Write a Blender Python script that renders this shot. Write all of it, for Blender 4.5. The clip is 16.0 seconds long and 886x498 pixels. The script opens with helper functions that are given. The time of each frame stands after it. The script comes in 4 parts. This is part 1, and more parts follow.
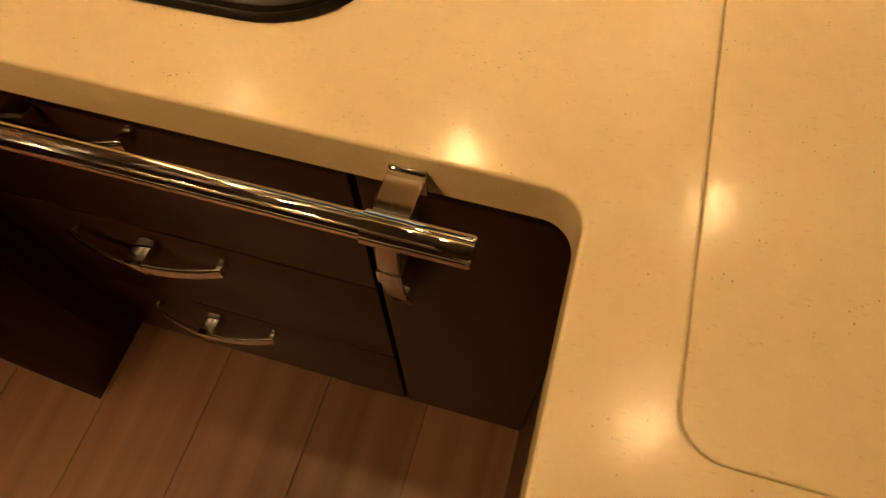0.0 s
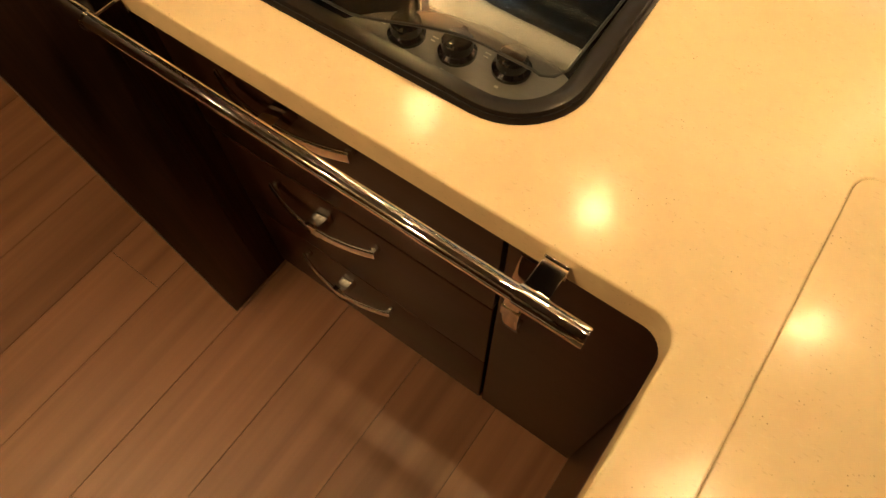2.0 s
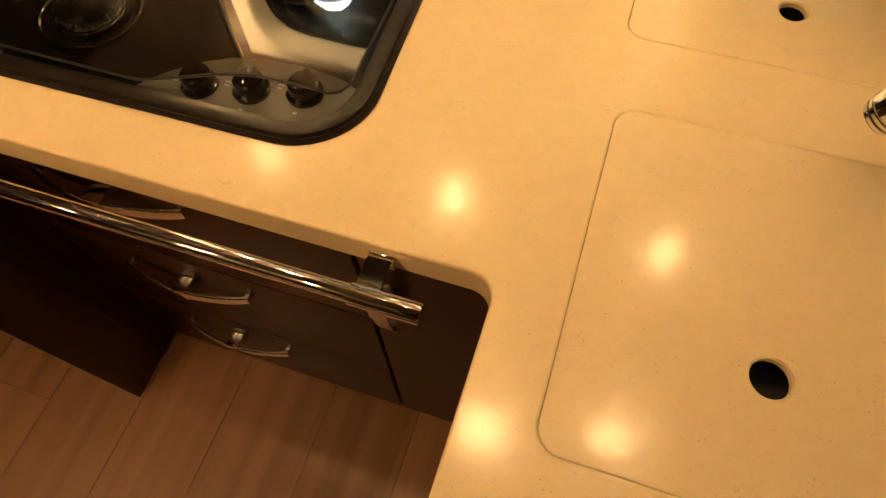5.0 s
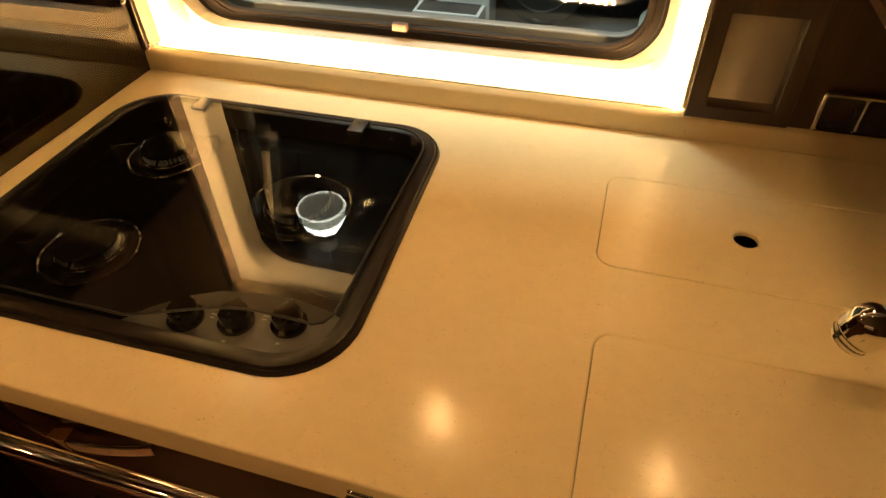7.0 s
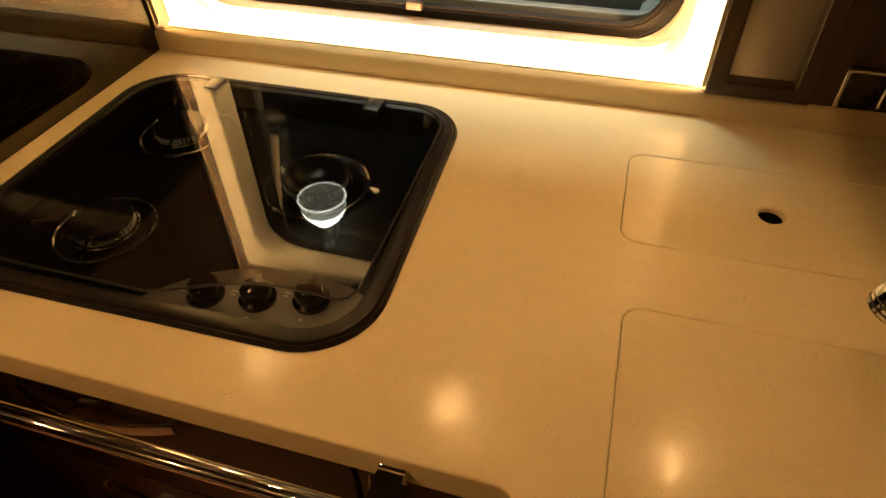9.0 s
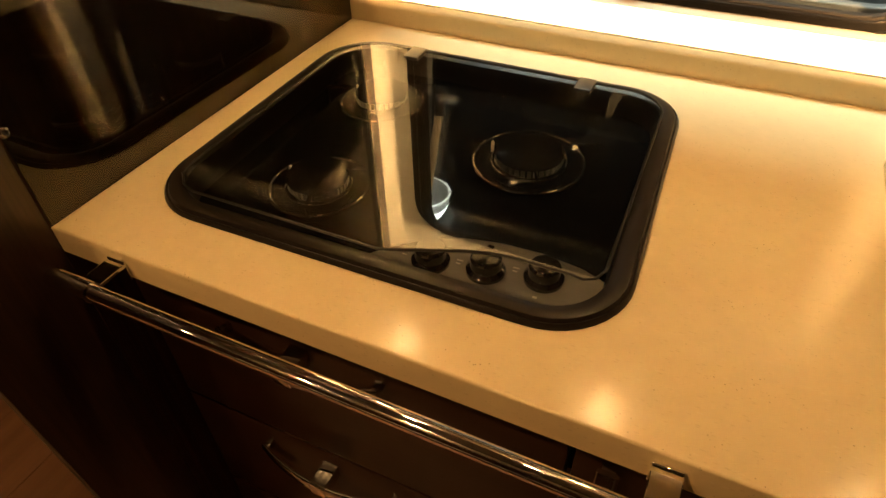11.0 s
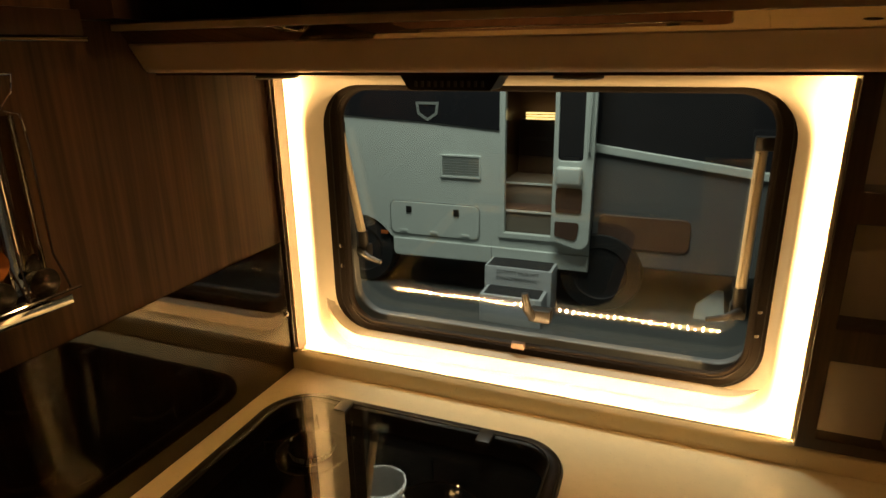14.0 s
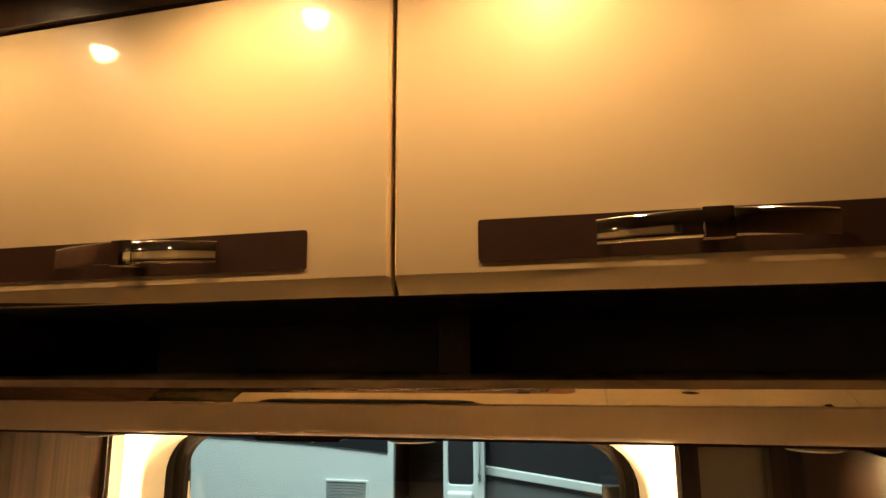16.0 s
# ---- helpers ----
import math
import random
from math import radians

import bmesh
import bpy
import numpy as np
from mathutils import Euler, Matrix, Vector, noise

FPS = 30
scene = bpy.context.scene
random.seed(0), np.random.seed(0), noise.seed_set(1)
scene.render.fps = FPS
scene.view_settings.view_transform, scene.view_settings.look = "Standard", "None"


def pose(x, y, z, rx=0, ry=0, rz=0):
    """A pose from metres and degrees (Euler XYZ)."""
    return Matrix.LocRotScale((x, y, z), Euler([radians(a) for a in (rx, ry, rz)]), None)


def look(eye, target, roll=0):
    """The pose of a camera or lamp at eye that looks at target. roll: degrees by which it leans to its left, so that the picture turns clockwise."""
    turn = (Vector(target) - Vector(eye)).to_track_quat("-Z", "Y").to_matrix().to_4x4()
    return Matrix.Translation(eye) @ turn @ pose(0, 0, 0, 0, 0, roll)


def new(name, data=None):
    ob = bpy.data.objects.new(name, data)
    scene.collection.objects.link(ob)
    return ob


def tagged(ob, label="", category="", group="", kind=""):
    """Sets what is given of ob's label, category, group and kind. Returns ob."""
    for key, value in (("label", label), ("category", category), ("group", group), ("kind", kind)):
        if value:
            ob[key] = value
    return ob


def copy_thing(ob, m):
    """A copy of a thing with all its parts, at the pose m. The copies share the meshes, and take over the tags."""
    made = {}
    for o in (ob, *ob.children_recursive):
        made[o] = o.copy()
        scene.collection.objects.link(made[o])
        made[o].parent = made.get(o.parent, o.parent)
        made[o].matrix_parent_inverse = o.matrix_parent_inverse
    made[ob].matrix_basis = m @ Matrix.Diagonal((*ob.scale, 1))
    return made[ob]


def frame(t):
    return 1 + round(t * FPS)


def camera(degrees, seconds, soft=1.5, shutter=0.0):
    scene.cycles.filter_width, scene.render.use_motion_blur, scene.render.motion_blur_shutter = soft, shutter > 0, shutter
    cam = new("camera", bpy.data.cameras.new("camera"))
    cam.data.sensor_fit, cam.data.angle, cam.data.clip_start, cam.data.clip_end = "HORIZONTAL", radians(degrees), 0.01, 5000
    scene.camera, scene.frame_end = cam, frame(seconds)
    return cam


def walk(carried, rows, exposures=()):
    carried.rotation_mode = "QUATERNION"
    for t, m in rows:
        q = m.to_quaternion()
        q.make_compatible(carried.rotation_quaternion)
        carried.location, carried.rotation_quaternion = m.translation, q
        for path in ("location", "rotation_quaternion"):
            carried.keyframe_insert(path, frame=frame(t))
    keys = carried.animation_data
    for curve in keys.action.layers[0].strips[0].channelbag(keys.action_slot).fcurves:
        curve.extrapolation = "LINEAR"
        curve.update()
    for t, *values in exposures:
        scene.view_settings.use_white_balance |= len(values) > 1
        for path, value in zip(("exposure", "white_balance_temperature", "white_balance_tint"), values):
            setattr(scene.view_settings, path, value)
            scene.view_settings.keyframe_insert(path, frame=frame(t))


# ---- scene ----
cam = camera(71.3, 16.0)
PATH = [
    (0, (-0.03, -0.208, 1.224), (-0.309, 0.678, -0.547), -1.5),
    (0.5, (-0.009, -0.227, 1.221), (-0.532, 0.535, -0.552), -2.2),
    (1, (-0.014, -0.221, 1.253), (-0.604, 0.493, -0.52), -1.8),
    (1.5, (-0.044, -0.228, 1.336), (-0.618, 0.49, -0.44), -1.4),
    (2, (-0.057, -0.24, 1.384), (-0.606, 0.476, -0.401), -1.8),
    (2.5, (-0.049, -0.235, 1.413), (-0.533, 0.521, -0.374), -1.3),
    (3, (-0.07, -0.265, 1.417), (-0.542, 0.498, -0.371), -0.7),
    (3.5, (-0.04, -0.268, 1.416), (-0.486, 0.509, -0.372), -1.0),
    (3.7, (-0.023, -0.262, 1.415), (-0.445, 0.524, -0.375), -1.4),
    (5.8, (0.037, -0.225, 1.412), (-0.303, 0.831, -0.253), -1.6),
    (6, (0.035, -0.222, 1.416), (-0.326, 0.902, -0.199), -1.5),
    (6.5, (0.032, -0.216, 1.424), (-0.384, 1.092, -0.031), -1.4),
    (7, (0.033, -0.222, 1.422), (-0.411, 1.192, 0.079), -1.5),
    (7.5, (0.044, -0.23, 1.434), (-0.418, 1.193, 0.107), -1.8),
    (8, (0.037, -0.235, 1.435), (-0.405, 1.17, 0.082), -1.5),
    (8.2, (0.033, -0.233, 1.431), (-0.394, 1.169, 0.069), -1.4),
    (10.5, (-0.109, -0.271, 1.354), (-0.611, 1.119, 0.007), -0.3),
    (11, (-0.165, -0.287, 1.35), (-0.816, 1.049, 0.012), -1.4),
    (11.5, (-0.201, -0.298, 1.352), (-0.912, 1.004, 0.009), -1.1),
    (12, (-0.163, -0.314, 1.426), (-0.887, 0.987, 0.092), -1.8),
    (12.5, (-0.105, -0.311, 1.483), (-0.762, 1.016, 0.139), -2.1),
    (13, (-0.085, -0.314, 1.502), (-0.766, 1.071, 0.23), -1.5),
    (13.5, (-0.074, -0.314, 1.52), (-0.818, 1.275, 0.561), -1.1),
    (14, (-0.062, -0.32, 1.548), (-0.771, 1.447, 0.934), -0.9),
    (14.5, (-0.053, -0.306, 1.589), (-0.694, 1.563, 1.282), -0.8),
    (15, (-0.045, -0.299, 1.598), (-0.622, 1.612, 1.712), -0.7),
    (15.5, (-0.026, -0.302, 1.603), (-0.549, 1.596, 1.952), -0.6),
    (16, (0.007, -0.304, 1.602), (-0.41, 1.617, 1.969), -0.3),
]
walk(cam, [(t, look(eye, target, roll)) for t, eye, target, roll in PATH],
     [(0, 0.95, 6250, 6), (0.5, 1.33, 5950, 3), (1.2, 1.52, 5700, 1), (2.6, 1.3, 5900, 2), (3.5, 1.3, 5950, 2), (6.0, 0.75, 7000, 12), (7.0, 0.33, 7500, 12), (8.0, 0.13, 7500, 12), (10.5, 0.22, 7500, 12),
      (11.5, 1.0, 6500, 7), (12.5, 0.9, 6600, 9), (13.5, -0.05, 7300, 12), (14.0, -0.6, 7600, 12), (14.6, -0.85, 7600, 12), (15.0, -0.3, 6750, 10), (15.5, 0.45, 6450, 9), (16.0, 0.8, 6350, 9)])


# ---- world and large lights ----
from mathutils.geometry import tessellate_polygon

world = bpy.data.worlds.new("hall_dusk")
scene.world = world
world.use_nodes = True
world.node_tree.nodes["Background"].inputs[0].default_value = (0.62, 0.8, 1.0, 1)
world.node_tree.nodes["Background"].inputs[1].default_value = 0.05

WARM = (1.0, 0.575, 0.23)
SHELF_SPOT_W, CEIL_SPOT_W, FILL_SPOT_W, LED_GLOW, HALL_W = 1.35, 2.9, 16.0, 1800.0, 540.0


# ---- materials ----
def nodes_of(name):
    m = bpy.data.materials.new(name)
    m.use_nodes = True
    return m, m.node_tree.nodes, m.node_tree.links, m.node_tree.nodes["Principled BSDF"]


def mat(name, col, rough=0.5, metal=0.0, vary=0.12, scale=40.0, bump=0.0, bscale=200.0, coat=0.0, stretch=(1, 1, 1), rvary=0.1, ior=1.45, col2=None, coords="Object"):
    """A surface with its colour varied at two scales, roughness variation and fine relief."""
    m, n, l, b = nodes_of(name)
    tc = n.new("ShaderNodeTexCoord")
    mp = n.new("ShaderNodeMapping")
    mp.inputs["Scale"].default_value = stretch
    l.new(tc.outputs[coords], mp.inputs[0])
    big, small = n.new("ShaderNodeTexNoise"), n.new("ShaderNodeTexNoise")
    big.inputs["Scale"].default_value, small.inputs["Scale"].default_value = scale * 0.12, scale
    big.inputs["Detail"].default_value, small.inputs["Detail"].default_value = 3, 6
    for t in (big, small):
        l.new(mp.outputs[0], t.inputs["Vector"])
    mix = n.new("ShaderNodeMath")
    mix.operation = "ADD"
    l.new(big.outputs["Fac"], mix.inputs[0])
    l.new(small.outputs["Fac"], mix.inputs[1])
    ramp = n.new("ShaderNodeMapRange")
    ramp.inputs[1].default_value, ramp.inputs[2].default_value = 0.6, 1.4
    l.new(mix.outputs[0], ramp.inputs[0])
    cm = n.new("ShaderNodeMix")
    cm.data_type = "RGBA"
    dark = col2 or tuple(c * (1 - vary) for c in col)
    light = col if col2 else tuple(min(1, c * (1 + vary * 0.6)) for c in col)
    cm.inputs[6].default_value, cm.inputs[7].default_value = (*dark, 1), (*light, 1)
    l.new(ramp.outputs[0], cm.inputs[0])
    l.new(cm.outputs[2], b.inputs["Base Color"])
    rr = n.new("ShaderNodeMapRange")
    rr.inputs[3].default_value, rr.inputs[4].default_value = max(0.02, rough * (1 - rvary)), min(1, rough * (1 + rvary))
    l.new(big.outputs["Fac"], rr.inputs[0])
    l.new(rr.outputs[0], b.inputs["Roughness"])
    b.inputs["Metallic"].default_value, b.inputs["IOR"].default_value = metal, ior
    b.inputs["Coat Weight"].default_value, b.inputs["Coat Roughness"].default_value = coat, 0.06
    if bump:
        fine, bp = n.new("ShaderNodeTexNoise"), n.new("ShaderNodeBump")
        fine.inputs["Scale"].default_value = bscale
        l.new(mp.outputs[0], fine.inputs["Vector"])
        bp.inputs["Strength"].default_value, bp.inputs["Distance"].default_value = bump, 0.001
        l.new(fine.outputs["Fac"], bp.inputs["Height"])
        l.new(bp.outputs[0], b.inputs["Normal"])
    return m


def glass(name, tint, f0=0.04, rough=0.0):
    """A clear or smoked pane: it lets light through straight and mirrors more towards grazing angles."""
    m, n, l, b = nodes_of(name)
    n.remove(b)
    tr, gl, lw, pw, mr, mx = (n.new(k) for k in ("ShaderNodeBsdfTransparent", "ShaderNodeBsdfGlossy", "ShaderNodeLayerWeight", "ShaderNodeMath", "ShaderNodeMapRange", "ShaderNodeMixShader"))
    tr.inputs[0].default_value, gl.inputs["Roughness"].default_value = (*tint, 1), rough
    lw.inputs[0].default_value = 0.5
    pw.operation, pw.inputs[1].default_value = "POWER", 5
    mr.inputs[3].default_value = f0
    l.new(lw.outputs["Facing"], pw.inputs[0])
    l.new(pw.outputs[0], mr.inputs[0])
    l.new(mr.outputs[0], mx.inputs[0])
    l.new(tr.outputs[0], mx.inputs[1])
    l.new(gl.outputs[0], mx.inputs[2])
    l.new(mx.outputs[0], n["Material Output"].inputs[0])
    return m


def glow(name, col, strength):
    m, n, l, b = nodes_of(name)
    b.inputs["Base Color"].default_value = (0.9, 0.88, 0.8, 1)
    b.inputs["Emission Color"].default_value, b.inputs["Emission Strength"].default_value = (*col, 1), strength
    return m


def quartz():
    """Cream composite stone with sparse fine brown flecks."""
    m = mat("cream_composite", (0.80, 0.64, 0.385), 0.18, vary=0.05, scale=60, rvary=0.12, bump=0.02, bscale=500)
    n, l = m.node_tree.nodes, m.node_tree.links
    b = n["Principled BSDF"]
    vo, mr, no, cut, mul, mx = (n.new(k) for k in ("ShaderNodeTexVoronoi", "ShaderNodeMapRange", "ShaderNodeTexNoise", "ShaderNodeMapRange", "ShaderNodeMath", "ShaderNodeMix"))
    tc = n.new("ShaderNodeTexCoord")
    l.new(tc.outputs["Object"], vo.inputs["Vector"])
    l.new(tc.outputs["Object"], no.inputs["Vector"])
    vo.inputs["Scale"].default_value, no.inputs["Scale"].default_value = 230, 45
    mr.inputs[1].default_value, mr.inputs[2].default_value, mr.inputs[3].default_value, mr.inputs[4].default_value = 0.08, 0.2, 1, 0
    cut.inputs[1].default_value, cut.inputs[2].default_value = 0.57, 0.68
    l.new(vo.outputs["Distance"], mr.inputs[0])
    l.new(no.outputs["Fac"], cut.inputs[0])
    mul.operation = "MULTIPLY"
    l.new(mr.outputs[0], mul.inputs[0])
    l.new(cut.outputs[0], mul.inputs[1])
    mx.data_type = "RGBA"
    src = b.inputs["Base Color"].links[0].from_socket
    l.new(mul.outputs[0], mx.inputs[0])
    l.new(src, mx.inputs[6])
    mx.inputs[7].default_value = (0.45, 0.33, 0.20, 1)
    out = mx.outputs[2]
    for turn, size, colour in ((25, 260, (0.56, 0.41, 0.24)), (-50, 330, (0.60, 0.45, 0.27)), (80, 230, (0.86, 0.73, 0.50))):
        mp, vf, rf, pick, mf, cf = (n.new(k) for k in ("ShaderNodeMapping", "ShaderNodeTexVoronoi", "ShaderNodeMapRange", "ShaderNodeMath", "ShaderNodeMath", "ShaderNodeMix"))
        mp.inputs["Rotation"].default_value, mp.inputs["Scale"].default_value = (0, 0, radians(turn)), (size * 0.42, size * 1.5, size)
        l.new(tc.outputs["Object"], mp.inputs[0])
        vf.inputs["Scale"].default_value = 1.0
        l.new(mp.outputs[0], vf.inputs["Vector"])
        rf.inputs[1].default_value, rf.inputs[2].default_value, rf.inputs[3].default_value, rf.inputs[4].default_value = 0.12, 0.34, 0.34, 0
        l.new(vf.outputs["Distance"], rf.inputs[0])
        pick.operation, pick.inputs[1].default_value = "GREATER_THAN", 0.78
        l.new(vf.outputs["Color"], pick.inputs[0])
        mf.operation = "MULTIPLY"
        l.new(rf.outputs[0], mf.inputs[0])
        l.new(pick.outputs[0], mf.inputs[1])
        cf.data_type = "RGBA"
        cf.inputs[7].default_value = (*colour, 1)
        l.new(mf.outputs[0], cf.inputs[0])
        l.new(out, cf.inputs[6])
        out = cf.outputs[2]
    l.new(out, b.inputs["Base Color"])
    return m


def wood(name, light, dark, along="z", grain=1.0, rough=0.42, coat=0.0, islands=False, spec=0.5, wave=0.6):
    """Straight-grained veneer: long streaks along one axis, with finer lines in them."""
    m, n, l, b = nodes_of(name)
    tc, mp = n.new("ShaderNodeTexCoord"), n.new("ShaderNodeMapping")
    s = {"x": (1.2, 45, 45), "y": (45, 1.2, 45), "z": (45, 45, 1.2)}[along]
    mp.inputs["Scale"].default_value = tuple(v * grain for v in s)
    l.new(tc.outputs["Object"], mp.inputs[0])
    vec = mp.outputs[0]
    if islands:
        oi, add, sc = n.new("ShaderNodeObjectInfo"), n.new("ShaderNodeVectorMath"), n.new("ShaderNodeMath")
        sc.operation, sc.inputs[1].default_value = "MULTIPLY", 40
        l.new(oi.outputs["Random"], sc.inputs[0])
        l.new(mp.outputs[0], add.inputs[0])
        l.new(sc.outputs[0], add.inputs[1])
        vec = add.outputs[0]
    a, c = n.new("ShaderNodeTexNoise"), n.new("ShaderNodeTexNoise")
    a.inputs["Scale"].default_value, c.inputs["Scale"].default_value = 0.8, 3.5
    a.inputs["Detail"].default_value, c.inputs["Detail"].default_value, a.inputs["Distortion"].default_value = 5, 4, wave
    l.new(vec, a.inputs["Vector"])
    l.new(vec, c.inputs["Vector"])
    ad, mr, mx = n.new("ShaderNodeMath"), n.new("ShaderNodeMapRange"), n.new("ShaderNodeMix")
    l.new(a.outputs["Fac"], ad.inputs[0])
    l.new(c.outputs["Fac"], ad.inputs[1])
    mr.inputs[1].default_value, mr.inputs[2].default_value = 0.72, 1.3
    l.new(ad.outputs[0], mr.inputs[0])
    mx.data_type = "RGBA"
    mx.inputs[6].default_value, mx.inputs[7].default_value = (*dark, 1), (*light, 1)
    l.new(mr.outputs[0], mx.inputs[0])
    out = mx.outputs[2]
    if islands:
        hs, r2 = n.new("ShaderNodeHueSaturation"), n.new("ShaderNodeMapRange")
        r2.inputs[3].default_value, r2.inputs[4].default_value = 0.78, 1.15
        l.new(oi.outputs["Random"], r2.inputs[0])
        l.new(r2.outputs[0], hs.inputs["Value"])
        l.new(out, hs.inputs["Color"])
        out = hs.outputs[0]
    l.new(out, b.inputs["Base Color"])
    bp = n.new("ShaderNodeBump")
    bp.inputs["Strength"].default_value, bp.inputs["Distance"].default_value = 0.12, 0.0006
    l.new(ad.outputs[0], bp.inputs["Height"])
    l.new(bp.outputs[0], b.inputs["Normal"])
    b.inputs["Specular IOR Level"].default_value = spec
    b.inputs["Roughness"].default_value, b.inputs["Coat Weight"].default_value, b.inputs["Coat Roughness"].default_value = rough, coat, 0.12
    return m


STONE = quartz()
VENEER = wood("brown_veneer", (0.085, 0.040, 0.018), (0.034, 0.0155, 0.0078), "z", 1.0, 0.6, 0.0, spec=0.2)
DARK_WOOD = wood("dark_stained_wood", (0.050, 0.024, 0.015), (0.022, 0.011, 0.008), "z", 1.2, 0.3, 0.3)
DRAWER_WOOD = wood("dark_drawer_front", (0.039, 0.0155, 0.0098), (0.029, 0.0115, 0.0074), "x", 0.6, 0.32, 0.06, spec=0.3)
INLAY = mat("brown_inlay", (0.036, 0.017, 0.012), 0.32, vary=0.15, scale=90, bump=0.05)
PLANK = wood("oak_plank", (0.33, 0.170, 0.094), (0.195, 0.095, 0.052), "y", 0.17, 0.42, 0.0, islands=True, wave=2.2)
CHROME = mat("chrome", (0.86, 0.85, 0.83), 0.06, metal=1.0, vary=0.03, scale=150, rvary=0.4)
LACQUER = mat("cream_gloss_lacquer", (0.73, 0.565, 0.355), 0.4, vary=0.03, scale=25, coat=0.9, rvary=0.15)
CREAM = mat("cream_plastic", (0.80, 0.72, 0.57), 0.38, vary=0.04, scale=60, bump=0.05, bscale=700)
SHELF_CREAM = mat("cream_shelf_foil", (0.72, 0.55, 0.40), 0.3, vary=0.05, scale=50, coat=0.3)
BAND = mat("polished_mirror_strip", (0.62, 0.55, 0.46), 0.03, metal=1.0, vary=0.04, scale=20)
BLACK = mat("black_plastic", (0.02, 0.019, 0.018), 0.35, vary=0.2, scale=120, bump=0.08, bscale=800)
FRAME_BROWN = mat("dark_window_frame", (0.016, 0.0115, 0.0085), 0.6, vary=0.15, scale=90, bump=0.06, bscale=700)
HOB_RIM = mat("dark_hob_rim", (0.016, 0.012, 0.010), 0.30, vary=0.12, scale=90, rvary=0.2)
KNOB_BLACK = mat("gloss_black_knob", (0.010, 0.009, 0.009), 0.08, vary=0.2, scale=60, coat=1.0)
FRAME_BROWN.node_tree.nodes["Principled BSDF"].inputs["Specular IOR Level"].default_value = 0.15
HOB_RIM.node_tree.nodes["Principled BSDF"].inputs["Specular IOR Level"].default_value = 0.28
WHITE_TRIM = mat("cream_lamp_trim", (0.7, 0.66, 0.58), 0.5, vary=0.05, scale=60)
BURNER_STEEL = mat("burner_steel", (0.42, 0.40, 0.36), 0.28, metal=0.9, vary=0.15, scale=150)
PRINT_GREY = mat("pale_panel_print", (0.34, 0.33, 0.31), 0.5, vary=0.05, scale=60)
ENAMEL = mat("black_enamel", (0.006, 0.006, 0.0065), 0.16, vary=0.25, scale=80)
GREYMETAL = mat("brushed_grey_steel", (0.15, 0.143, 0.135), 0.42, metal=0.5, vary=0.1, scale=150, stretch=(1, 8, 1))
CEILING = mat("brown_ceiling_cloth", (0.10, 0.07, 0.05), 0.8, vary=0.15, scale=200, bump=0.3, bscale=900)
NICHE_BACK = mat("beige_niche_back", (0.32, 0.26, 0.20), 0.5, vary=0.06, scale=60)
PALE_WALL = mat("pale_wall_board", (0.5, 0.42, 0.32), 0.5, vary=0.06, scale=30)
PANE = glass("acrylic_pane", (0.93, 0.95, 0.94), 0.09)
HOB_GLASS = glass("smoked_hob_glass", (0.88, 0.88, 0.86), 0.11)
SPLASH_GLASS = glass("clear_splash_guard", (0.56, 0.51, 0.45), 0.08)
LED = glow("led_dots", (1.0, 0.65, 0.30), LED_GLOW)
LENS_DIM = glow("shelf_lamp_lens", (1.0, 0.64, 0.29), 60.0)
LENS = glow("lamp_lens", (1.0, 0.64, 0.29), 190.0)
VAN_WHITE = mat("white_van_skin", (0.58, 0.65, 0.63), 0.3, vary=0.04, scale=6, coat=0.4)
VAN_GREY = mat("grey_van_trim", (0.12, 0.128, 0.13), 0.4, vary=0.08, scale=20)
VAN_SLAT = mat("pale_grille_grey", (0.26, 0.29, 0.28), 0.4, vary=0.08, scale=20)
VAN_DARK = mat("dark_van_glass", (0.02, 0.021, 0.025), 0.08, vary=0.1, scale=10)
STAY = mat("pale_cream_tube", (0.74, 0.66, 0.5), 0.3, metal=0.1, vary=0.05, scale=100)
STEP_GREY = mat("pale_grey_step", (0.5, 0.53, 0.55), 0.5, vary=0.06, scale=20)
BROWN_PANEL = mat("brown_pocket", (0.10, 0.055, 0.04), 0.45, vary=0.12, scale=40)
BEIGE = mat("beige_step_trim", (0.45, 0.40, 0.32), 0.5, vary=0.08, scale=30)
STEP_TAUPE = mat("taupe_step", (0.17, 0.14, 0.11), 0.5, vary=0.1, scale=30)
CARPET = mat("dark_carpet", (0.03, 0.03, 0.032), 0.95, vary=0.3, scale=150, bump=0.4)
FOIL_DARK = mat("dark_capsule_foil", (0.025, 0.02, 0.02), 0.25, metal=0.6, vary=0.2, scale=90)
FOIL_ORANGE = mat("orange_capsule_foil", (0.42, 0.13, 0.03), 0.25, metal=0.7, vary=0.15, scale=90)
FOIL_ROSE = mat("rose_capsule_foil", (0.5, 0.25, 0.18), 0.25, metal=0.7, vary=0.15, scale=90)
BELL_TOP = glow("lit_bell_top", (0.9, 0.97, 1.0), 14.0)
STRIPLAMP = glow("van_strip_lamp", (1.0, 0.75, 0.3), 3.0)
# bell parts emit in steps, standing in for lamplight through the shade
BELL = glow("lit_milky_bell", (0.95, 0.94, 0.82), 0.26)
BELL_INNER = glow("lit_bell_inside", (0.88, 0.9, 0.84), 0.05)
BACK_GREY = mat("grey_brown_back", (0.36, 0.32, 0.26), 0.45, vary=0.1, scale=30)
BELL_RIM = glow("lit_bell_rim", (0.92, 0.97, 0.92), 5.0)
RUBBER = mat("tyre_rubber", (0.010, 0.010, 0.0105), 0.7, vary=0.2, scale=60, bump=0.2)
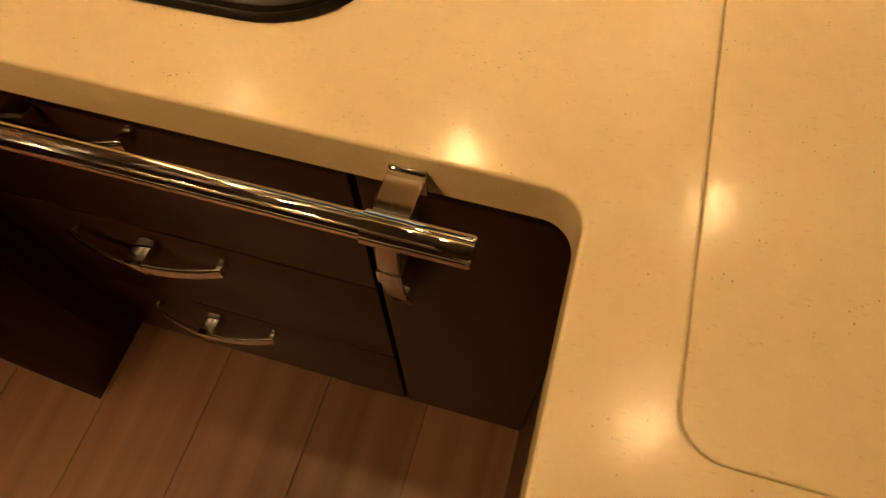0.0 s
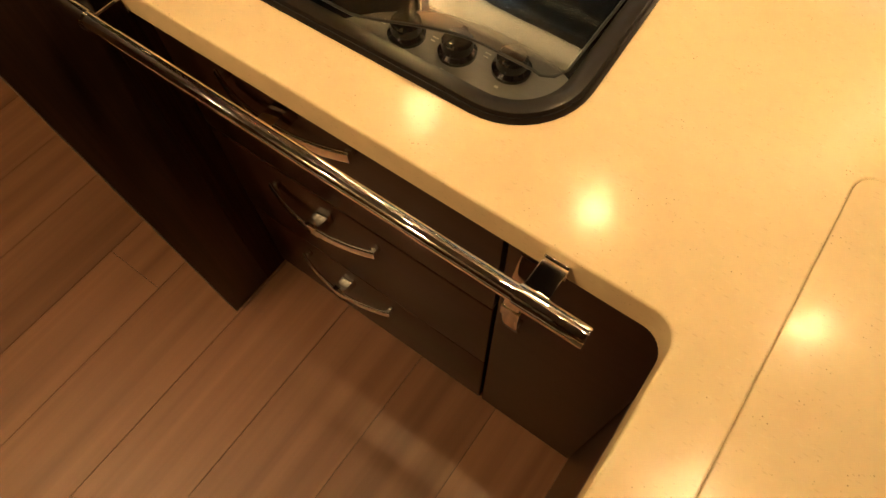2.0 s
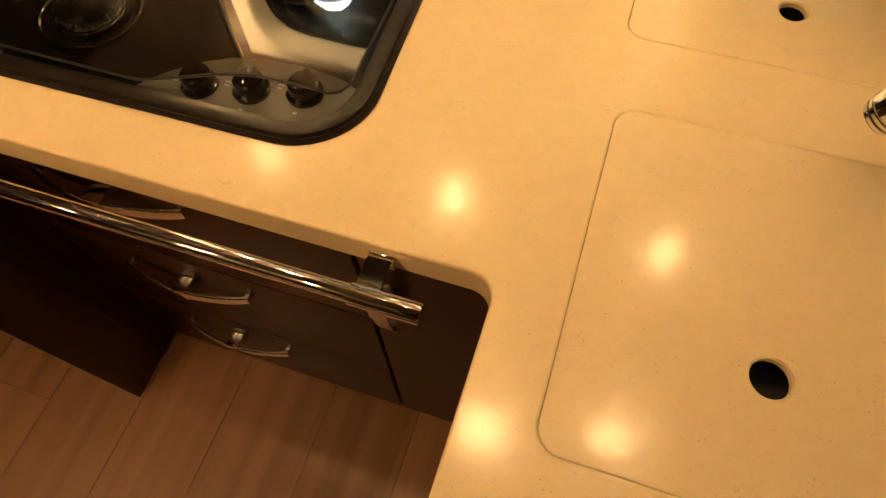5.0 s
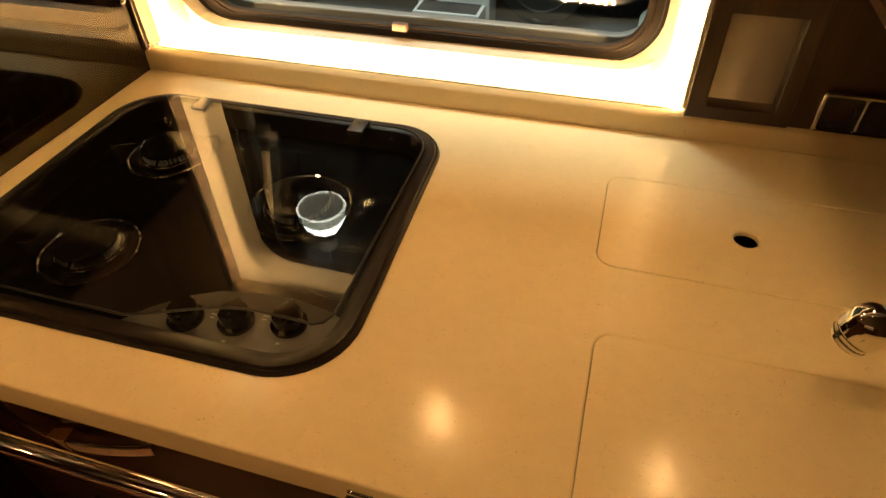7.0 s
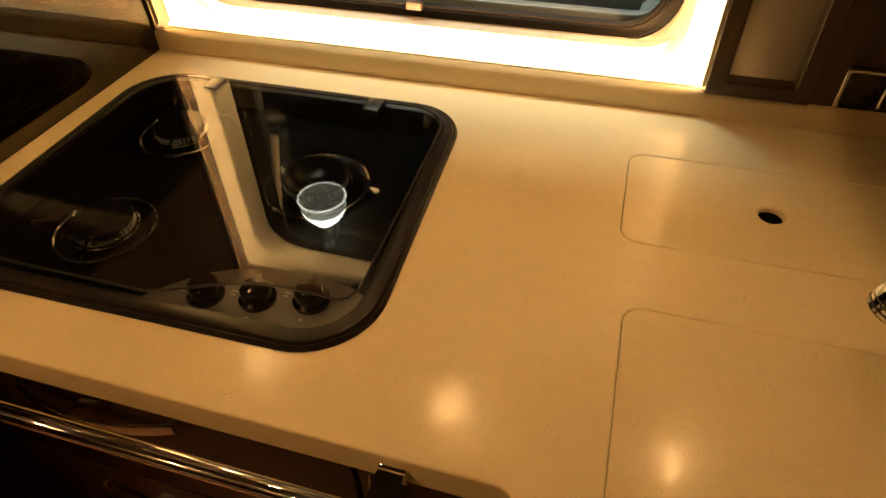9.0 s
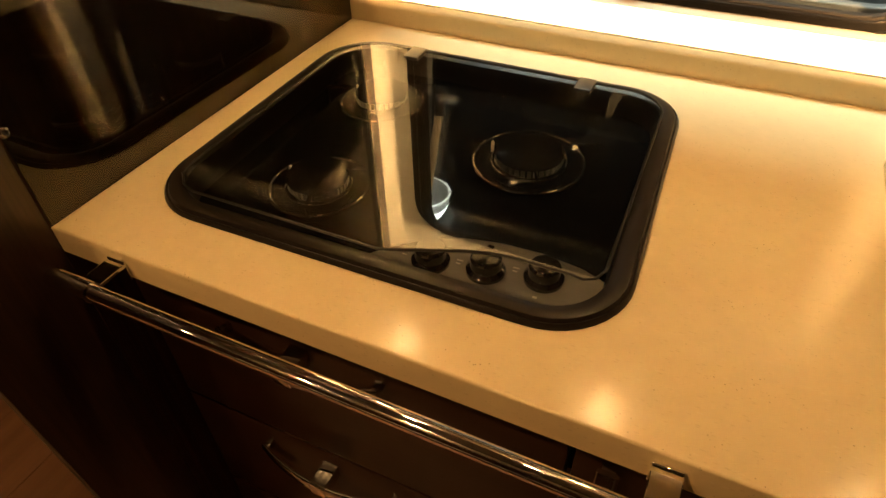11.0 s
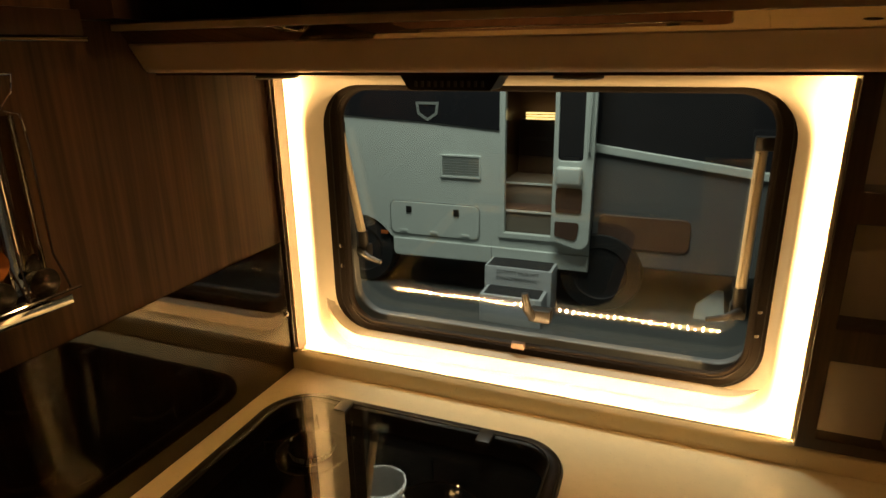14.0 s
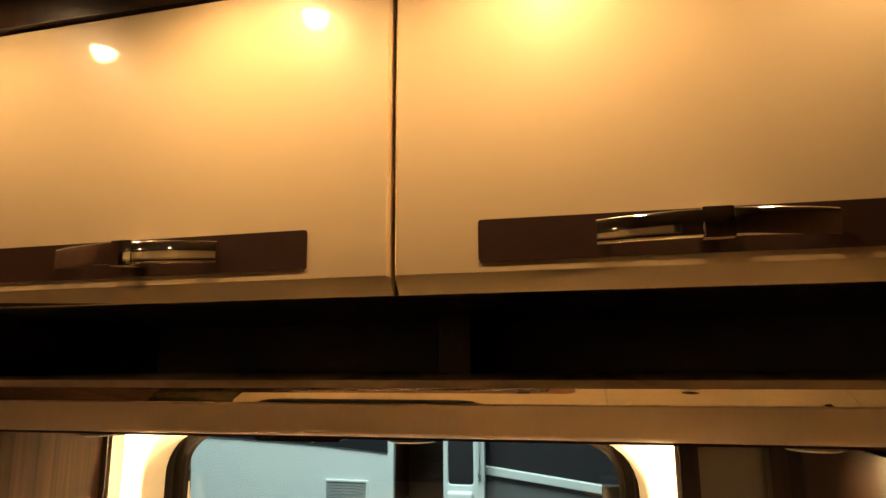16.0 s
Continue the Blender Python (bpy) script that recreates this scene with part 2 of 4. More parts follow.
HALL_FLOOR = mat("hall_floor", (0.085, 0.09, 0.09), 0.35, vary=0.15, scale=8)
HALL_WALL = mat("hall_wall", (0.06, 0.062, 0.066), 0.8, vary=0.1, scale=3)


# ---- mesh helpers ----
def thing(name, label="", category="", group="", kind="", at=(0, 0, 0)):
    ob = new(name)
    ob.location = at
    return tagged(ob, label, category, group, kind)


def part(name, bm, material, parent=None, label="", smooth=True):
    """Links a bmesh, written in world metres, as one mesh object under a thing or a part."""
    me = bpy.data.meshes.new(name)
    bmesh.ops.recalc_face_normals(bm, faces=bm.faces)
    bm.faces.index_update()
    caps = [f.material_index == 1 for f in bm.faces]
    for f in bm.faces:
        f.material_index = 0
    bm.to_mesh(me)
    bm.free()
    me.materials.append(material)
    if smooth:
        me.set_sharp_from_angle(angle=radians(35))
        for p, flat_face in zip(me.polygons, caps):
            p.use_smooth = not flat_face
    ob = new(name, me)
    if parent is not None:
        ob.parent = parent
        base = Vector()
        p = parent
        while p is not None:
            base += p.location
            p = p.parent
        me.transform(Matrix.Translation(-base))
    if label:
        tagged(ob, label)
    return ob


def setting(name, bm, material, label, category, smooth=False):
    return tagged(part(name, bm, material, None, "", smooth), label, category, kind="structure")


def box(bm, x0, x1, y0, y1, z0, z1, bevel=0.0, seg=2):
    vs = [bm.verts.new((x, y, z)) for x in (x0, x1) for y in (y0, y1) for z in (z0, z1)]
    fs = [bm.faces.new([vs[i] for i in f]) for f in ((0, 1, 3, 2), (4, 6, 7, 5), (0, 4, 5, 1), (2, 3, 7, 6), (0, 2, 6, 4), (1, 5, 7, 3))]
    if bevel:
        edges = list({e for f in fs for e in f.edges})
        bmesh.ops.bevel(bm, geom=edges, offset=bevel, segments=seg, affect="EDGES", profile=0.6)
    return bm


def boxed(*a, **k):
    return box(bmesh.new(), *a, **k)


def rounded(corners, radii, n=8):
    """A closed outline with rounded corners, from its sharp corners."""
    pts, m = [], len(corners)
    radii = radii if isinstance(radii, (list, tuple)) else [radii] * m
    for i in range(m):
        p, a, c = (Vector(corners[j % m]) for j in (i, i - 1, i + 1))
        u, v = (a - p).normalized(), (c - p).normalized()
        half = math.acos(max(-1, min(1, u.dot(v)))) / 2
        r = radii[i]
        if r <= 0:
            pts.append((p.x, p.y))
            continue
        d = r / math.tan(half)
        o = p + (u + v).normalized() * (r / math.sin(half))
        s, e = p + u * d - o, p + v * d - o
        a0 = math.atan2(s.y, s.x)
        da = (math.atan2(e.y, e.x) - a0 + math.pi) % (2 * math.pi) - math.pi
        for k in range(n + 1):
            t = a0 + da * k / n
            pts.append((o.x + r * math.cos(t), o.y + r * math.sin(t)))
    return pts


def rrect(x0, x1, y0, y1, r, n=8):
    return rounded([(x0, y0), (x1, y0), (x1, y1), (x0, y1)], r, n)


def inset(pts, d):
    """An outline moved inwards by d."""
    out, m = [], len(pts)
    area = sum(pts[i][0] * pts[(i + 1) % m][1] - pts[(i + 1) % m][0] * pts[i][1] for i in range(m))
    sg = 1 if area > 0 else -1
    for i in range(m):
        a, p, c = (Vector(pts[j % m]) for j in (i - 1, i, i + 1))
        e1, e2 = (p - a).normalized(), (c - p).normalized()
        n1, n2 = Vector((-e1.y, e1.x)) * sg, Vector((-e2.y, e2.x)) * sg
        b = n1 + n2
        b = b.normalized() if b.length > 1e-6 else n1
        q = p + b * (d / max(0.4, b.dot(n1)))
        out.append((q.x, q.y))
    return out


FLAT = lambda u, v, w: (u, v, w)
FRONT = lambda u, v, w: (u, w, v)
SIDE = lambda u, v, w: (w, u, v)


def prism(bm, outline, w0, w1, holes=(), chamfer=0.0, to=FLAT):
    """An upright slab with an outline and holes, from w0 to w1; the chamfer rounds its w1 side."""
    loops = [(list(outline), 1)] + [(list(h), -1) for h in holes]
    tops, bots = [], []
    for pts, sg in loops:
        rings = [(pts, w0)]
        if chamfer:
            s = 1 if w1 > w0 else -1
            for k in range(1, 4):
                a = k / 3 * math.pi / 2
                rings.append((inset(pts, sg * chamfer * (1 - math.cos(a))), w1 - s * chamfer * (1 - math.sin(a))))
            rings.insert(1, (pts, w1 - s * chamfer))
        else:
            rings.append((pts, w1))
        vr = [[bm.verts.new(to(u, v, w)) for u, v in r] for r, w in rings]
        for a, b in zip(vr, vr[1:]):
            for i in range(len(a)):
                j = (i + 1) % len(a)
                bm.faces.new((a[i], a[j], b[j], b[i]))
        bots.append((vr[0], rings[0][0]))
        tops.append((vr[-1], rings[-1][0]))
    for cap in (bots, tops):
        if len(cap) == 1:
            bm.faces.new(cap[0][0]).material_index = 1
            continue
        flat = [v for vs, _ in cap for v in vs]
        for tri in tessellate_polygon([[Vector((u, v, 0)) for u, v in pts] for _, pts in cap]):
            try:
                bm.faces.new([flat[i] for i in tri]).material_index = 1
            except ValueError:
                pass
    return bm


def prismed(*a, **k):
    return prism(bmesh.new(), *a, **k)


def extruded(outline, x0, x1):
    """A profile given as (y, z), drawn along x."""
    return prismed(outline, x0, x1, to=SIDE)


def tube(bm, pts, r, n=12, caps=True):
    """A round bar along points; r may be one radius or one for each point."""
    pts = [Vector(p) for p in pts]
    rs = r if isinstance(r, (list, tuple)) else [r] * len(pts)
    rings, up = [], None
    for i, p in enumerate(pts):
        d = (pts[min(i + 1, len(pts) - 1)] - pts[max(i - 1, 0)]).normalized()
        if up is None:
            up = d.orthogonal().normalized()
        up = (up - d * up.dot(d)).normalized()
        side = d.cross(up)
        rings.append([bm.verts.new(p + (up * math.cos(a) + side * math.sin(a)) * rs[i]) for a in (2 * math.pi * k / n for k in range(n))])
    for a, b in zip(rings, rings[1:]):
        for i in range(n):
            bm.faces.new((a[i], a[(i + 1) % n], b[(i + 1) % n], b[i]))
    if caps:
        bm.faces.new(rings[0][::-1])
        bm.faces.new(rings[-1])
    return bm


def tubed(*a, **k):
    return tube(bmesh.new(), *a, **k)


def lathe(bm, profile, at=(0, 0, 0), n=24, m=None):
    """A turned form: (radius, height) from bottom to top, about z at a place or in a pose."""
    m = m or Matrix.Translation(at)
    rings = []
    for r, z in profile:
        if r < 1e-6:
            rings.append([bm.verts.new(m @ Vector((0, 0, z)))])
        else:
            rings.append([bm.verts.new(m @ Vector((r * math.cos(2 * math.pi * k / n), r * math.sin(2 * math.pi * k / n), z))) for k in range(n)])
    for a, b in zip(rings, rings[1:]):
        for i in range(n):
            j = (i + 1) % n
            q = [a[i % len(a)], a[j % len(a)], b[j % len(b)], b[i % len(b)]]
            q = list(dict.fromkeys(q))
            if len(q) > 2:
                bm.faces.new(q)
    for ring, rev in ((rings[0], True), (rings[-1], False)):
        if len(ring) > 1:
            bm.faces.new(ring[::-1] if rev else ring)
    return bm


def lathed(*a, **k):
    return lathe(bmesh.new(), *a, **k)


# ---- structure ----
XL, XR, YB, YBACK, CT, ZC = -0.787, 0.66, 0.70, -1.76, 0.92, 2.06

floor_base = setting("floor", boxed(-2.2, XR, YBACK, 0.9, -0.06, -0.004), DARK_WOOD, "wooden plank floor of the motorhome", "floor")
setting("ceiling", boxed(-2.2, XR + 0.1, YBACK, YB + 0.18, ZC, ZC + 0.04), CEILING, "dark cloth-covered ceiling", "ceiling")

# the window wall, with its opening right through
win = rrect(-0.735, 0.108, 0.985, 1.51, 0.08)
setting("wall_window", prismed([(-2.2, -0.06), (XR + 0.1, -0.06), (XR + 0.1, ZC), (-2.2, ZC)], YB, 0.744, [win], to=FRONT), PALE_WALL, "pale insulated outer wall with a window opening", "wall")
setting("wall_right", boxed(XR, XR + 0.05, YBACK, YB, -0.06, ZC), VENEER, "brown veneered wall beside the worktop", "wall")
setting("wall_left", boxed(-2.25, -2.2, YBACK, 0.79, -0.06, ZC), VENEER, "brown veneered wall at the far end", "wall")
setting("wall_back", boxed(-2.2, XR, YBACK - 0.05, YBACK, -0.06, ZC), VENEER, "brown veneered wall behind the aisle", "wall")

# ---- tall cabinet on the left ----
tall = thing("tall_cabinet", "tall brown veneered cabinet standing beside the worktop", "cabinet")
part("side_panel", prismed([(0.0, 0.0), (0.698, 0.0), (0.698, ZC - 0.002), (0.0, ZC - 0.002)], XL - 0.02, XL, to=SIDE), VENEER, tall)
part("front_stile", prismed([(-0.107, 0.0), (-0.0005, 0.0), (-0.0005, ZC - 0.002), (-0.178, ZC - 0.002)], XL - 0.02, XL - 0.0005, to=SIDE), DARK_WOOD, tall)
prof2 = [(0.12, 0.0), (0.698, 0.0), (0.698, ZC - 0.002), (0.12, ZC - 0.002)]
part("body", prismed(prof2, -1.45, XL - 0.021, to=SIDE), DARK_WOOD, tall)

# ---- worktop ----
hob_out = rounded([(-0.735, 0.070), (-0.177, 0.078), (-0.195, 0.560), (-0.745, 0.560)], [0.085, 0.085, 0.08, 0.09], 10)
cut_hob = inset(hob_out, 0.018)
cov1 = rrect(0.058, 0.520, -0.130, 0.226, 0.022, 6)
cov2 = rrect(0.046, 0.420, 0.330, 0.513, 0.022, 6)
top_out = rounded([(XL + 0.001, 0.0), (-0.006, 0.0), (-0.006, -0.62), (XR - 0.001, -0.62), (XR - 0.001, 0.645), (XL + 0.001, 0.645)], [0, 0.024, 0.03, 0, 0, 0], 8)
worktop = thing("worktop", "cream speckled composite worktop with rounded inner corner", "worktop")
part("slab", prismed(top_out, CT - 0.036, CT, [cut_hob, cov1, cov2], chamfer=0.0025), STONE, worktop)
up = [(0.6345, CT + 0.0005), (0.645, CT + 0.0005), (0.645, CT + 0.039), (0.6435, CT + 0.0395), (0.638, CT + 0.034), (0.6355, CT + 0.028)]
part("upstand", extruded(up, XL + 0.002, XR - 0.002), STONE, worktop)


def cover(outline, hole, name_label):
    t = thing("sink_cover", name_label, "sink cover", group="sink covers")
    cx, cy, r = hole
    ring = [(cx + r * math.cos(a), cy + r * math.sin(a)) for a in (2 * math.pi * k / 28 for k in range(28))]
    part("lid", prismed(inset(outline, 0.0004), CT - 0.007, CT - 0.0002, [ring], chamfer=0.0008), STONE, t)
    turn = [2 * math.pi * k / 28 for k in range(28)]
    part("finger_hole_edge", prismed([(cx + (r - 0.0003) * math.cos(a), cy + (r - 0.0003) * math.sin(a)) for a in turn], CT - 0.0069, CT - 0.0012, [[(cx + (r - 0.0016) * math.cos(a), cy + (r - 0.0016) * math.sin(a)) for a in turn]]), STONE, t)
    return t


cover(cov1, (0.227, -0.018, 0.0185), "flush cream composite sink cover with a finger hole")
cover(cov2, (0.218, 0.42, 0.0165), "small flush cream composite cover with a finger hole")
sink = thing("sink", "dark recessed sink under the flush covers", "sink")
part("bowl", prismed([(0.04, -0.14), (0.56, -0.14), (0.56, 0.53), (0.04, 0.53)], CT - 0.2, CT - 0.019 - 0.02, to=FLAT), BLACK, sink)

# ---- base cabinets ----
FY = 0.058
base = thing("drawer_cabinet", "dark brown drawer cabinet with chrome bow handles under the worktop", "cabinet")
part("body", boxed(XL + 0.001, -0.198, FY + 0.02, 0.69, 0.0, CT - 0.0365), DARK_WOOD, base)


def bow_handle(parent, cx, y, cz, length, upright=False, out=0.038, end=0.016, width=0.024):
    """A bowed flat chrome pull on two end feet, held by a clip at its middle."""
    h = new("handle")
    h.parent = parent
    bm = bmesh.new()
    k, m = 24, 16
    ring0 = None
    soft = lambda v, p: math.copysign(abs(v) ** p, v)
    for i in range(k + 1):
        s = i / k * 2 - 1
        a = s * length / 2
        d = -(end + (out - end) * (1 - s * s))
        ww = width / 2 * (1 - 0.08 * s * s)
        ring = []
        for q in range(m):
            w = 2 * math.pi * (q + 0.5) / m
            dw, dt = ww * soft(math.cos(w), 0.45), 0.0032 * soft(math.sin(w), 0.8)
            p = (cx + dw, y + d + dt, cz + a) if upright else (cx + a, y + d + dt, cz + dw)
            ring.append(bm.verts.new(p))
        if ring0:
            for j in range(m):
                bm.faces.new((ring0[j], ring0[(j + 1) % m], ring[(j + 1) % m], ring[j]))
        else:
            bm.faces.new(ring)
        ring0 = ring
    bm.faces.new(ring0)
    part("bow", bm, CHROME, h)
    w, q = 0.0125, width / 2 + 0.0012
    if upright:
        c = boxed(cx - q, cx + q, y - out - 0.0042, y - 0.001, cz - w, cz + w, bevel=0.002)
    else:
        c = boxed(cx - w, cx + w, y - out - 0.0042, y - 0.001, cz - q, cz + q, bevel=0.002)
    part("clip", c, CHROME, h)
    for s in (-1, 1):
        e, f = s * (length / 2 - 0.005), width * 0.3
        if upright:
            b = boxed(cx - f, cx + f, y - end - 0.0005, y - 0.0005, cz + e - 0.004, cz + e + 0.004, bevel=0.001)
        else:
            b = boxed(cx + e - 0.004, cx + e + 0.004, y - end - 0.0005, y - 0.0005, cz - f, cz + f, bevel=0.001)
        part("foot", b, CHROME, h)
    return h


for z0, z1, hz in ((0.5435, 0.872, 0.768), (0.2745, 0.5378, 0.499), (0.018, 0.2715, 0.233)):
    d = part("drawer_front", boxed(XL + 0.003, -0.1985, FY, FY + 0.018, z0, z1, bevel=0.003), DRAWER_WOOD, base)
    bow_handle(d, -0.524, FY, hz, 0.226)

corner = thing("corner_cabinet", "narrow dark brown corner cabinet with an upright chrome handle", "cabinet")
part("body", boxed(-0.197, 0.64, FY + 0.02, 0.69, 0.0, CT - 0.205), DARK_WOOD, corner)
dr = part("door", boxed(-0.1915, 0.028, FY, FY + 0.018, 0.018, 0.872, bevel=0.003), DRAWER_WOOD, corner)
bow_handle(dr, -0.156, FY, 0.682, 0.222, upright=True)
pen = thing("peninsula_cabinet", "dark brown cabinet carrying the return of the worktop", "cabinet")
part("body", boxed(0.03, 0.64, -0.60, FY + 0.018, 0.0, CT - 0.205), DARK_WOOD, pen)
part("side_panel", boxed(0.030, 0.048, -0.60, FY - 0.002, CT - 0.204, CT - 0.0365), DARK_WOOD, pen)

# ---- rail ----
rail = thing("towel_rail", "chrome towel rail on strap brackets along the worktop edge", "rail")
RY, RZ = -0.046, 0.9045
part("bar", tubed([(-0.70, RY, RZ), (-0.106, RY, RZ)], 0.0090, 20), CHROME, rail)
for xe, s in ((-0.106, 1), (-0.70, -1)):
    x1 = -0.062 if s > 0 else -0.738
    part("end_sleeve", tubed([(xe - s * 0.006, RY, RZ), (xe, RY, RZ), (x1 - s * 0.002, RY, RZ), (x1, RY, RZ)], [0.0103, 0.0106, 0.0106, 0.0098], 20), CHROME, rail)
for xb in (-0.117, -0.692):
    st = bmesh.new()
    box(st, xb - 0.0125, xb + 0.0125, RY + 0.002, -0.0005, RZ - 0.003, RZ + 0.0015, bevel=0.001)
    part("bracket", st, CHROME, rail, smooth=False)
    part("bracket_plate", boxed(xb - 0.0125, xb + 0.0125, -0.003, -0.0002, RZ - 0.022, RZ + 0.004, bevel=0.001), CHROME, rail)
    part("collar", tubed([(xb - 0.013, RY, RZ), (xb + 0.013, RY, RZ)], 0.0110, 20), CHROME, rail)

# ---- hob ----
hob = thing("gas_hob", "three-burner gas hob with dark rim under a closed smoked glass lid", "hob")
bm = bmesh.new()
prof_rings = [(0.0, CT + 0.0008), (0.0008, CT + 0.004), (0.003, CT + 0.0065), (0.005, CT + 0.0055), (0.007, CT + 0.009), (0.012, CT + 0.0102), (0.020, CT + 0.0085), (0.026, CT + 0.006), (0.029, CT - 0.004), (0.031, CT - 0.030)]
rings = [[bm.verts.new((u, v, z)) for u, v in inset(hob_out, d)] for d, z in prof_rings]
for a, b in zip(rings, rings[1:]):
    for i in range(len(a)):
        bm.faces.new((a[i], a[(i + 1) % len(a)], b[(i + 1) % len(b)], b[i]))
part("rim", bm, HOB_RIM, hob)
pan_out = inset(hob_out, 0.0315)
part("pan", prismed(pan_out, CT - 0.034, CT - 0.026), ENAMEL, hob)


ctrl = [(-0.47, 0.1035), (-0.452, 0.128), (-0.435, 0.147), (-0.405, 0.172), (-0.372, 0.189), (-0.328, 0.198), (-0.284, 0.200), (-0.238, 0.194), (-0.211, 0.184)]
part("control_panel", prismed([(-0.2115, 0.140), (-0.222, 0.114), (-0.242, 0.1042), (-0.40, 0.1032)] + ctrl, CT - 0.0255, CT - 0.021), GREYMETAL, hob)
for kx, ky in ((-0.388, 0.140), (-0.329, 0.150), (-0.270, 0.163)):
    k = lathed([(0.021, 0), (0.021, 0.004), (0.017, 0.008), (0.0165, 0.018), (0.014, 0.021), (0, 0.0215)], (kx, ky, CT - 0.0205), 24)
    box(k, kx - 0.0035, kx + 0.0035, ky - 0.016, ky + 0.016, CT - 0.001, CT + 0.003, bevel=0.0015)
    part("knob", k, KNOB_BLACK, hob)


def slotted(cx, cy, r0, r1, z0, z1, count):
    """A ring of upright teeth with slots between them."""
    bm = bmesh.new()
    for k in range(count):
        a0, a1 = 2 * math.pi * k / count, 2 * math.pi * (k + 0.62) / count
        lo, hi = ([bm.verts.new((cx + r * math.cos(a), cy + r * math.sin(a), z)) for r, a in ((r0, a0), (r1, a0), (r1, a1), (r0, a1))] for z in (z0, z1))
        bm.faces.new(lo)
        bm.faces.new(hi)
        for i in range(4):
            bm.faces.new((lo[i], lo[(i + 1) % 4], hi[(i + 1) % 4], hi[i]))
    return bm


def burner(cx, cy, r):
    b = part("burner", lathed([(r * 0.60, 0), (r * 0.60, 0.008), (r * 0.56, 0.010), (r * 0.56, 0.0185), (r * 0.62, 0.0190), (r * 0.63, 0.0215), (r * 0.58, 0.0250), (r * 0.3, 0.0275), (0, 0.028)], (cx, cy, CT - 0.026), 36), KNOB_BLACK, hob)
    turn = [2 * math.pi * k / 48 for k in range(49)]
    part("drip_ring", tubed([(cx + r * math.cos(a), cy + r * math.sin(a), CT - 0.0205) for a in turn], 0.0021, 8, caps=False), CHROME, b)
    part("drip_dish", lathed([(r * 0.55, -0.0035), (r * 0.8, -0.003), (r * 0.98, 0.002), (r, 0.0025), (r * 0.96, 0.003), (r * 0.78, -0.001), (r * 0.55, -0.0015)], (cx, cy, CT - 0.0225), 36), ENAMEL, b)
    part("flame_ring", slotted(cx, cy, r * 0.565, r * 0.615, CT - 0.0155, CT - 0.0078, 34), BURNER_STEEL, b)
    for q, z, w in ((0.68, -0.0185, 0.0014), (0.62, -0.0165, 0.0015)):
        part("steel_band", tubed([(cx + r * q * math.cos(a), cy + r * q * math.sin(a), CT + z) for a in turn], w, 8, caps=False), CHROME, b)
    for k in range(4):
        a = radians(25) + k * math.pi / 2
        c, s = math.cos(a), math.sin(a)
        part("pan_support", tubed([(cx + c * r * 1.28, cy + s * r * 1.28, CT - 0.026), (cx + c * r * 1.28, cy + s * r * 1.28, CT + 0.004), (cx + c * r * 0.72, cy + s * r * 0.72, CT + 0.004)], 0.0019, 8), ENAMEL, b)
    part("spark_pin", lathed([(0.0022, 0), (0.0022, 0.016), (0.0012, 0.019), (0, 0.0192)], (cx - r * 0.74, cy + r * 0.1, CT - 0.026), 10), WHITE_TRIM, b)
    return b


burner(-0.574, 0.207, 0.061)
burner(-0.355, 0.361, 0.071)
burner(-0.607, 0.426, 0.061)
for kx, ky in ((-0.388, 0.140), (-0.329, 0.150), (-0.270, 0.163)):
    for dx, dy, w, d in ((-0.031, 0.004, 0.0035, 0.0008), (-0.031, -0.001, 0.0025, 0.0008), (0.0, -0.0285, 0.0022, 0.0014)):
        part("marking", boxed(kx + dx - w, kx + dx + w, ky + dy - d, ky + dy + d, CT - 0.0209, CT - 0.0204), PRINT_GREY, hob)

lid_in = inset(hob_out, 0.024)


def lid_front(x):
    return 0.103 if x < -0.43 else 0.103 + 0.043 * math.sin(min(1, (x + 0.43) / 0.14) * math.pi / 2) ** 1.3


lid_out = [(-0.712, 0.150), (-0.706, 0.126), (-0.690, 0.110), (-0.672, 0.103)] + [(x, lid_front(x)) for x in (-0.65 + 0.0105 * k for k in range(40))] + [(-0.228, 0.144), (-0.217, 0.150), (-0.2105, 0.165)]
lid_out += [p for p in lid_in if p[1] > 0.19 and p[0] > -0.5] + [p for p in lid_in if p[1] > 0.19 and p[0] <= -0.5]
lid = part("glass_lid", prismed(lid_out, CT + 0.011, CT + 0.015), HOB_GLASS, hob)
part("lid_edge", tubed([(u, v, CT + 0.0132) for u, v in lid_out + lid_out[:1]], 0.0016, 6, caps=False), BLACK, hob)
for xc in (-0.599, -0.330):
    part("hinge_clip", boxed(xc - 0.012, xc + 0.012, 0.505, 0.541, CT + 0.010, CT + 0.0168, bevel=0.0016), BLACK, hob)

# ---- splash guard on the cabinet's side ----
guard = thing("splash_guard", "clear glossy acrylic splash guard screwed to the veneered cabinet side", "splash guard")
g = rounded([(0.001, CT + 0.002), (0.632, CT + 0.002), (0.6322, CT + 0.038), (0.6325, CT + 0.042), (0.632, 1.196), (0.001, 1.196)], [0, 0, 0, 0, 0, 0.05])
part("sheet", prismed(g, XL + 0.0015, XL + 0.0045, to=SIDE), SPLASH_GLASS, guard)
for sy, sz in ((0.622, 1.047), (0.004, 1.038)):
    part("screw", lathed([(0.006, 0), (0.006, 0.002), (0.004, 0.004), (0, 0.0045)], n=16, m=Matrix.Translation((XL + 0.0047, sy, sz)) @ pose(0, 0, 0, 0, 90, 0)), CHROME, guard)

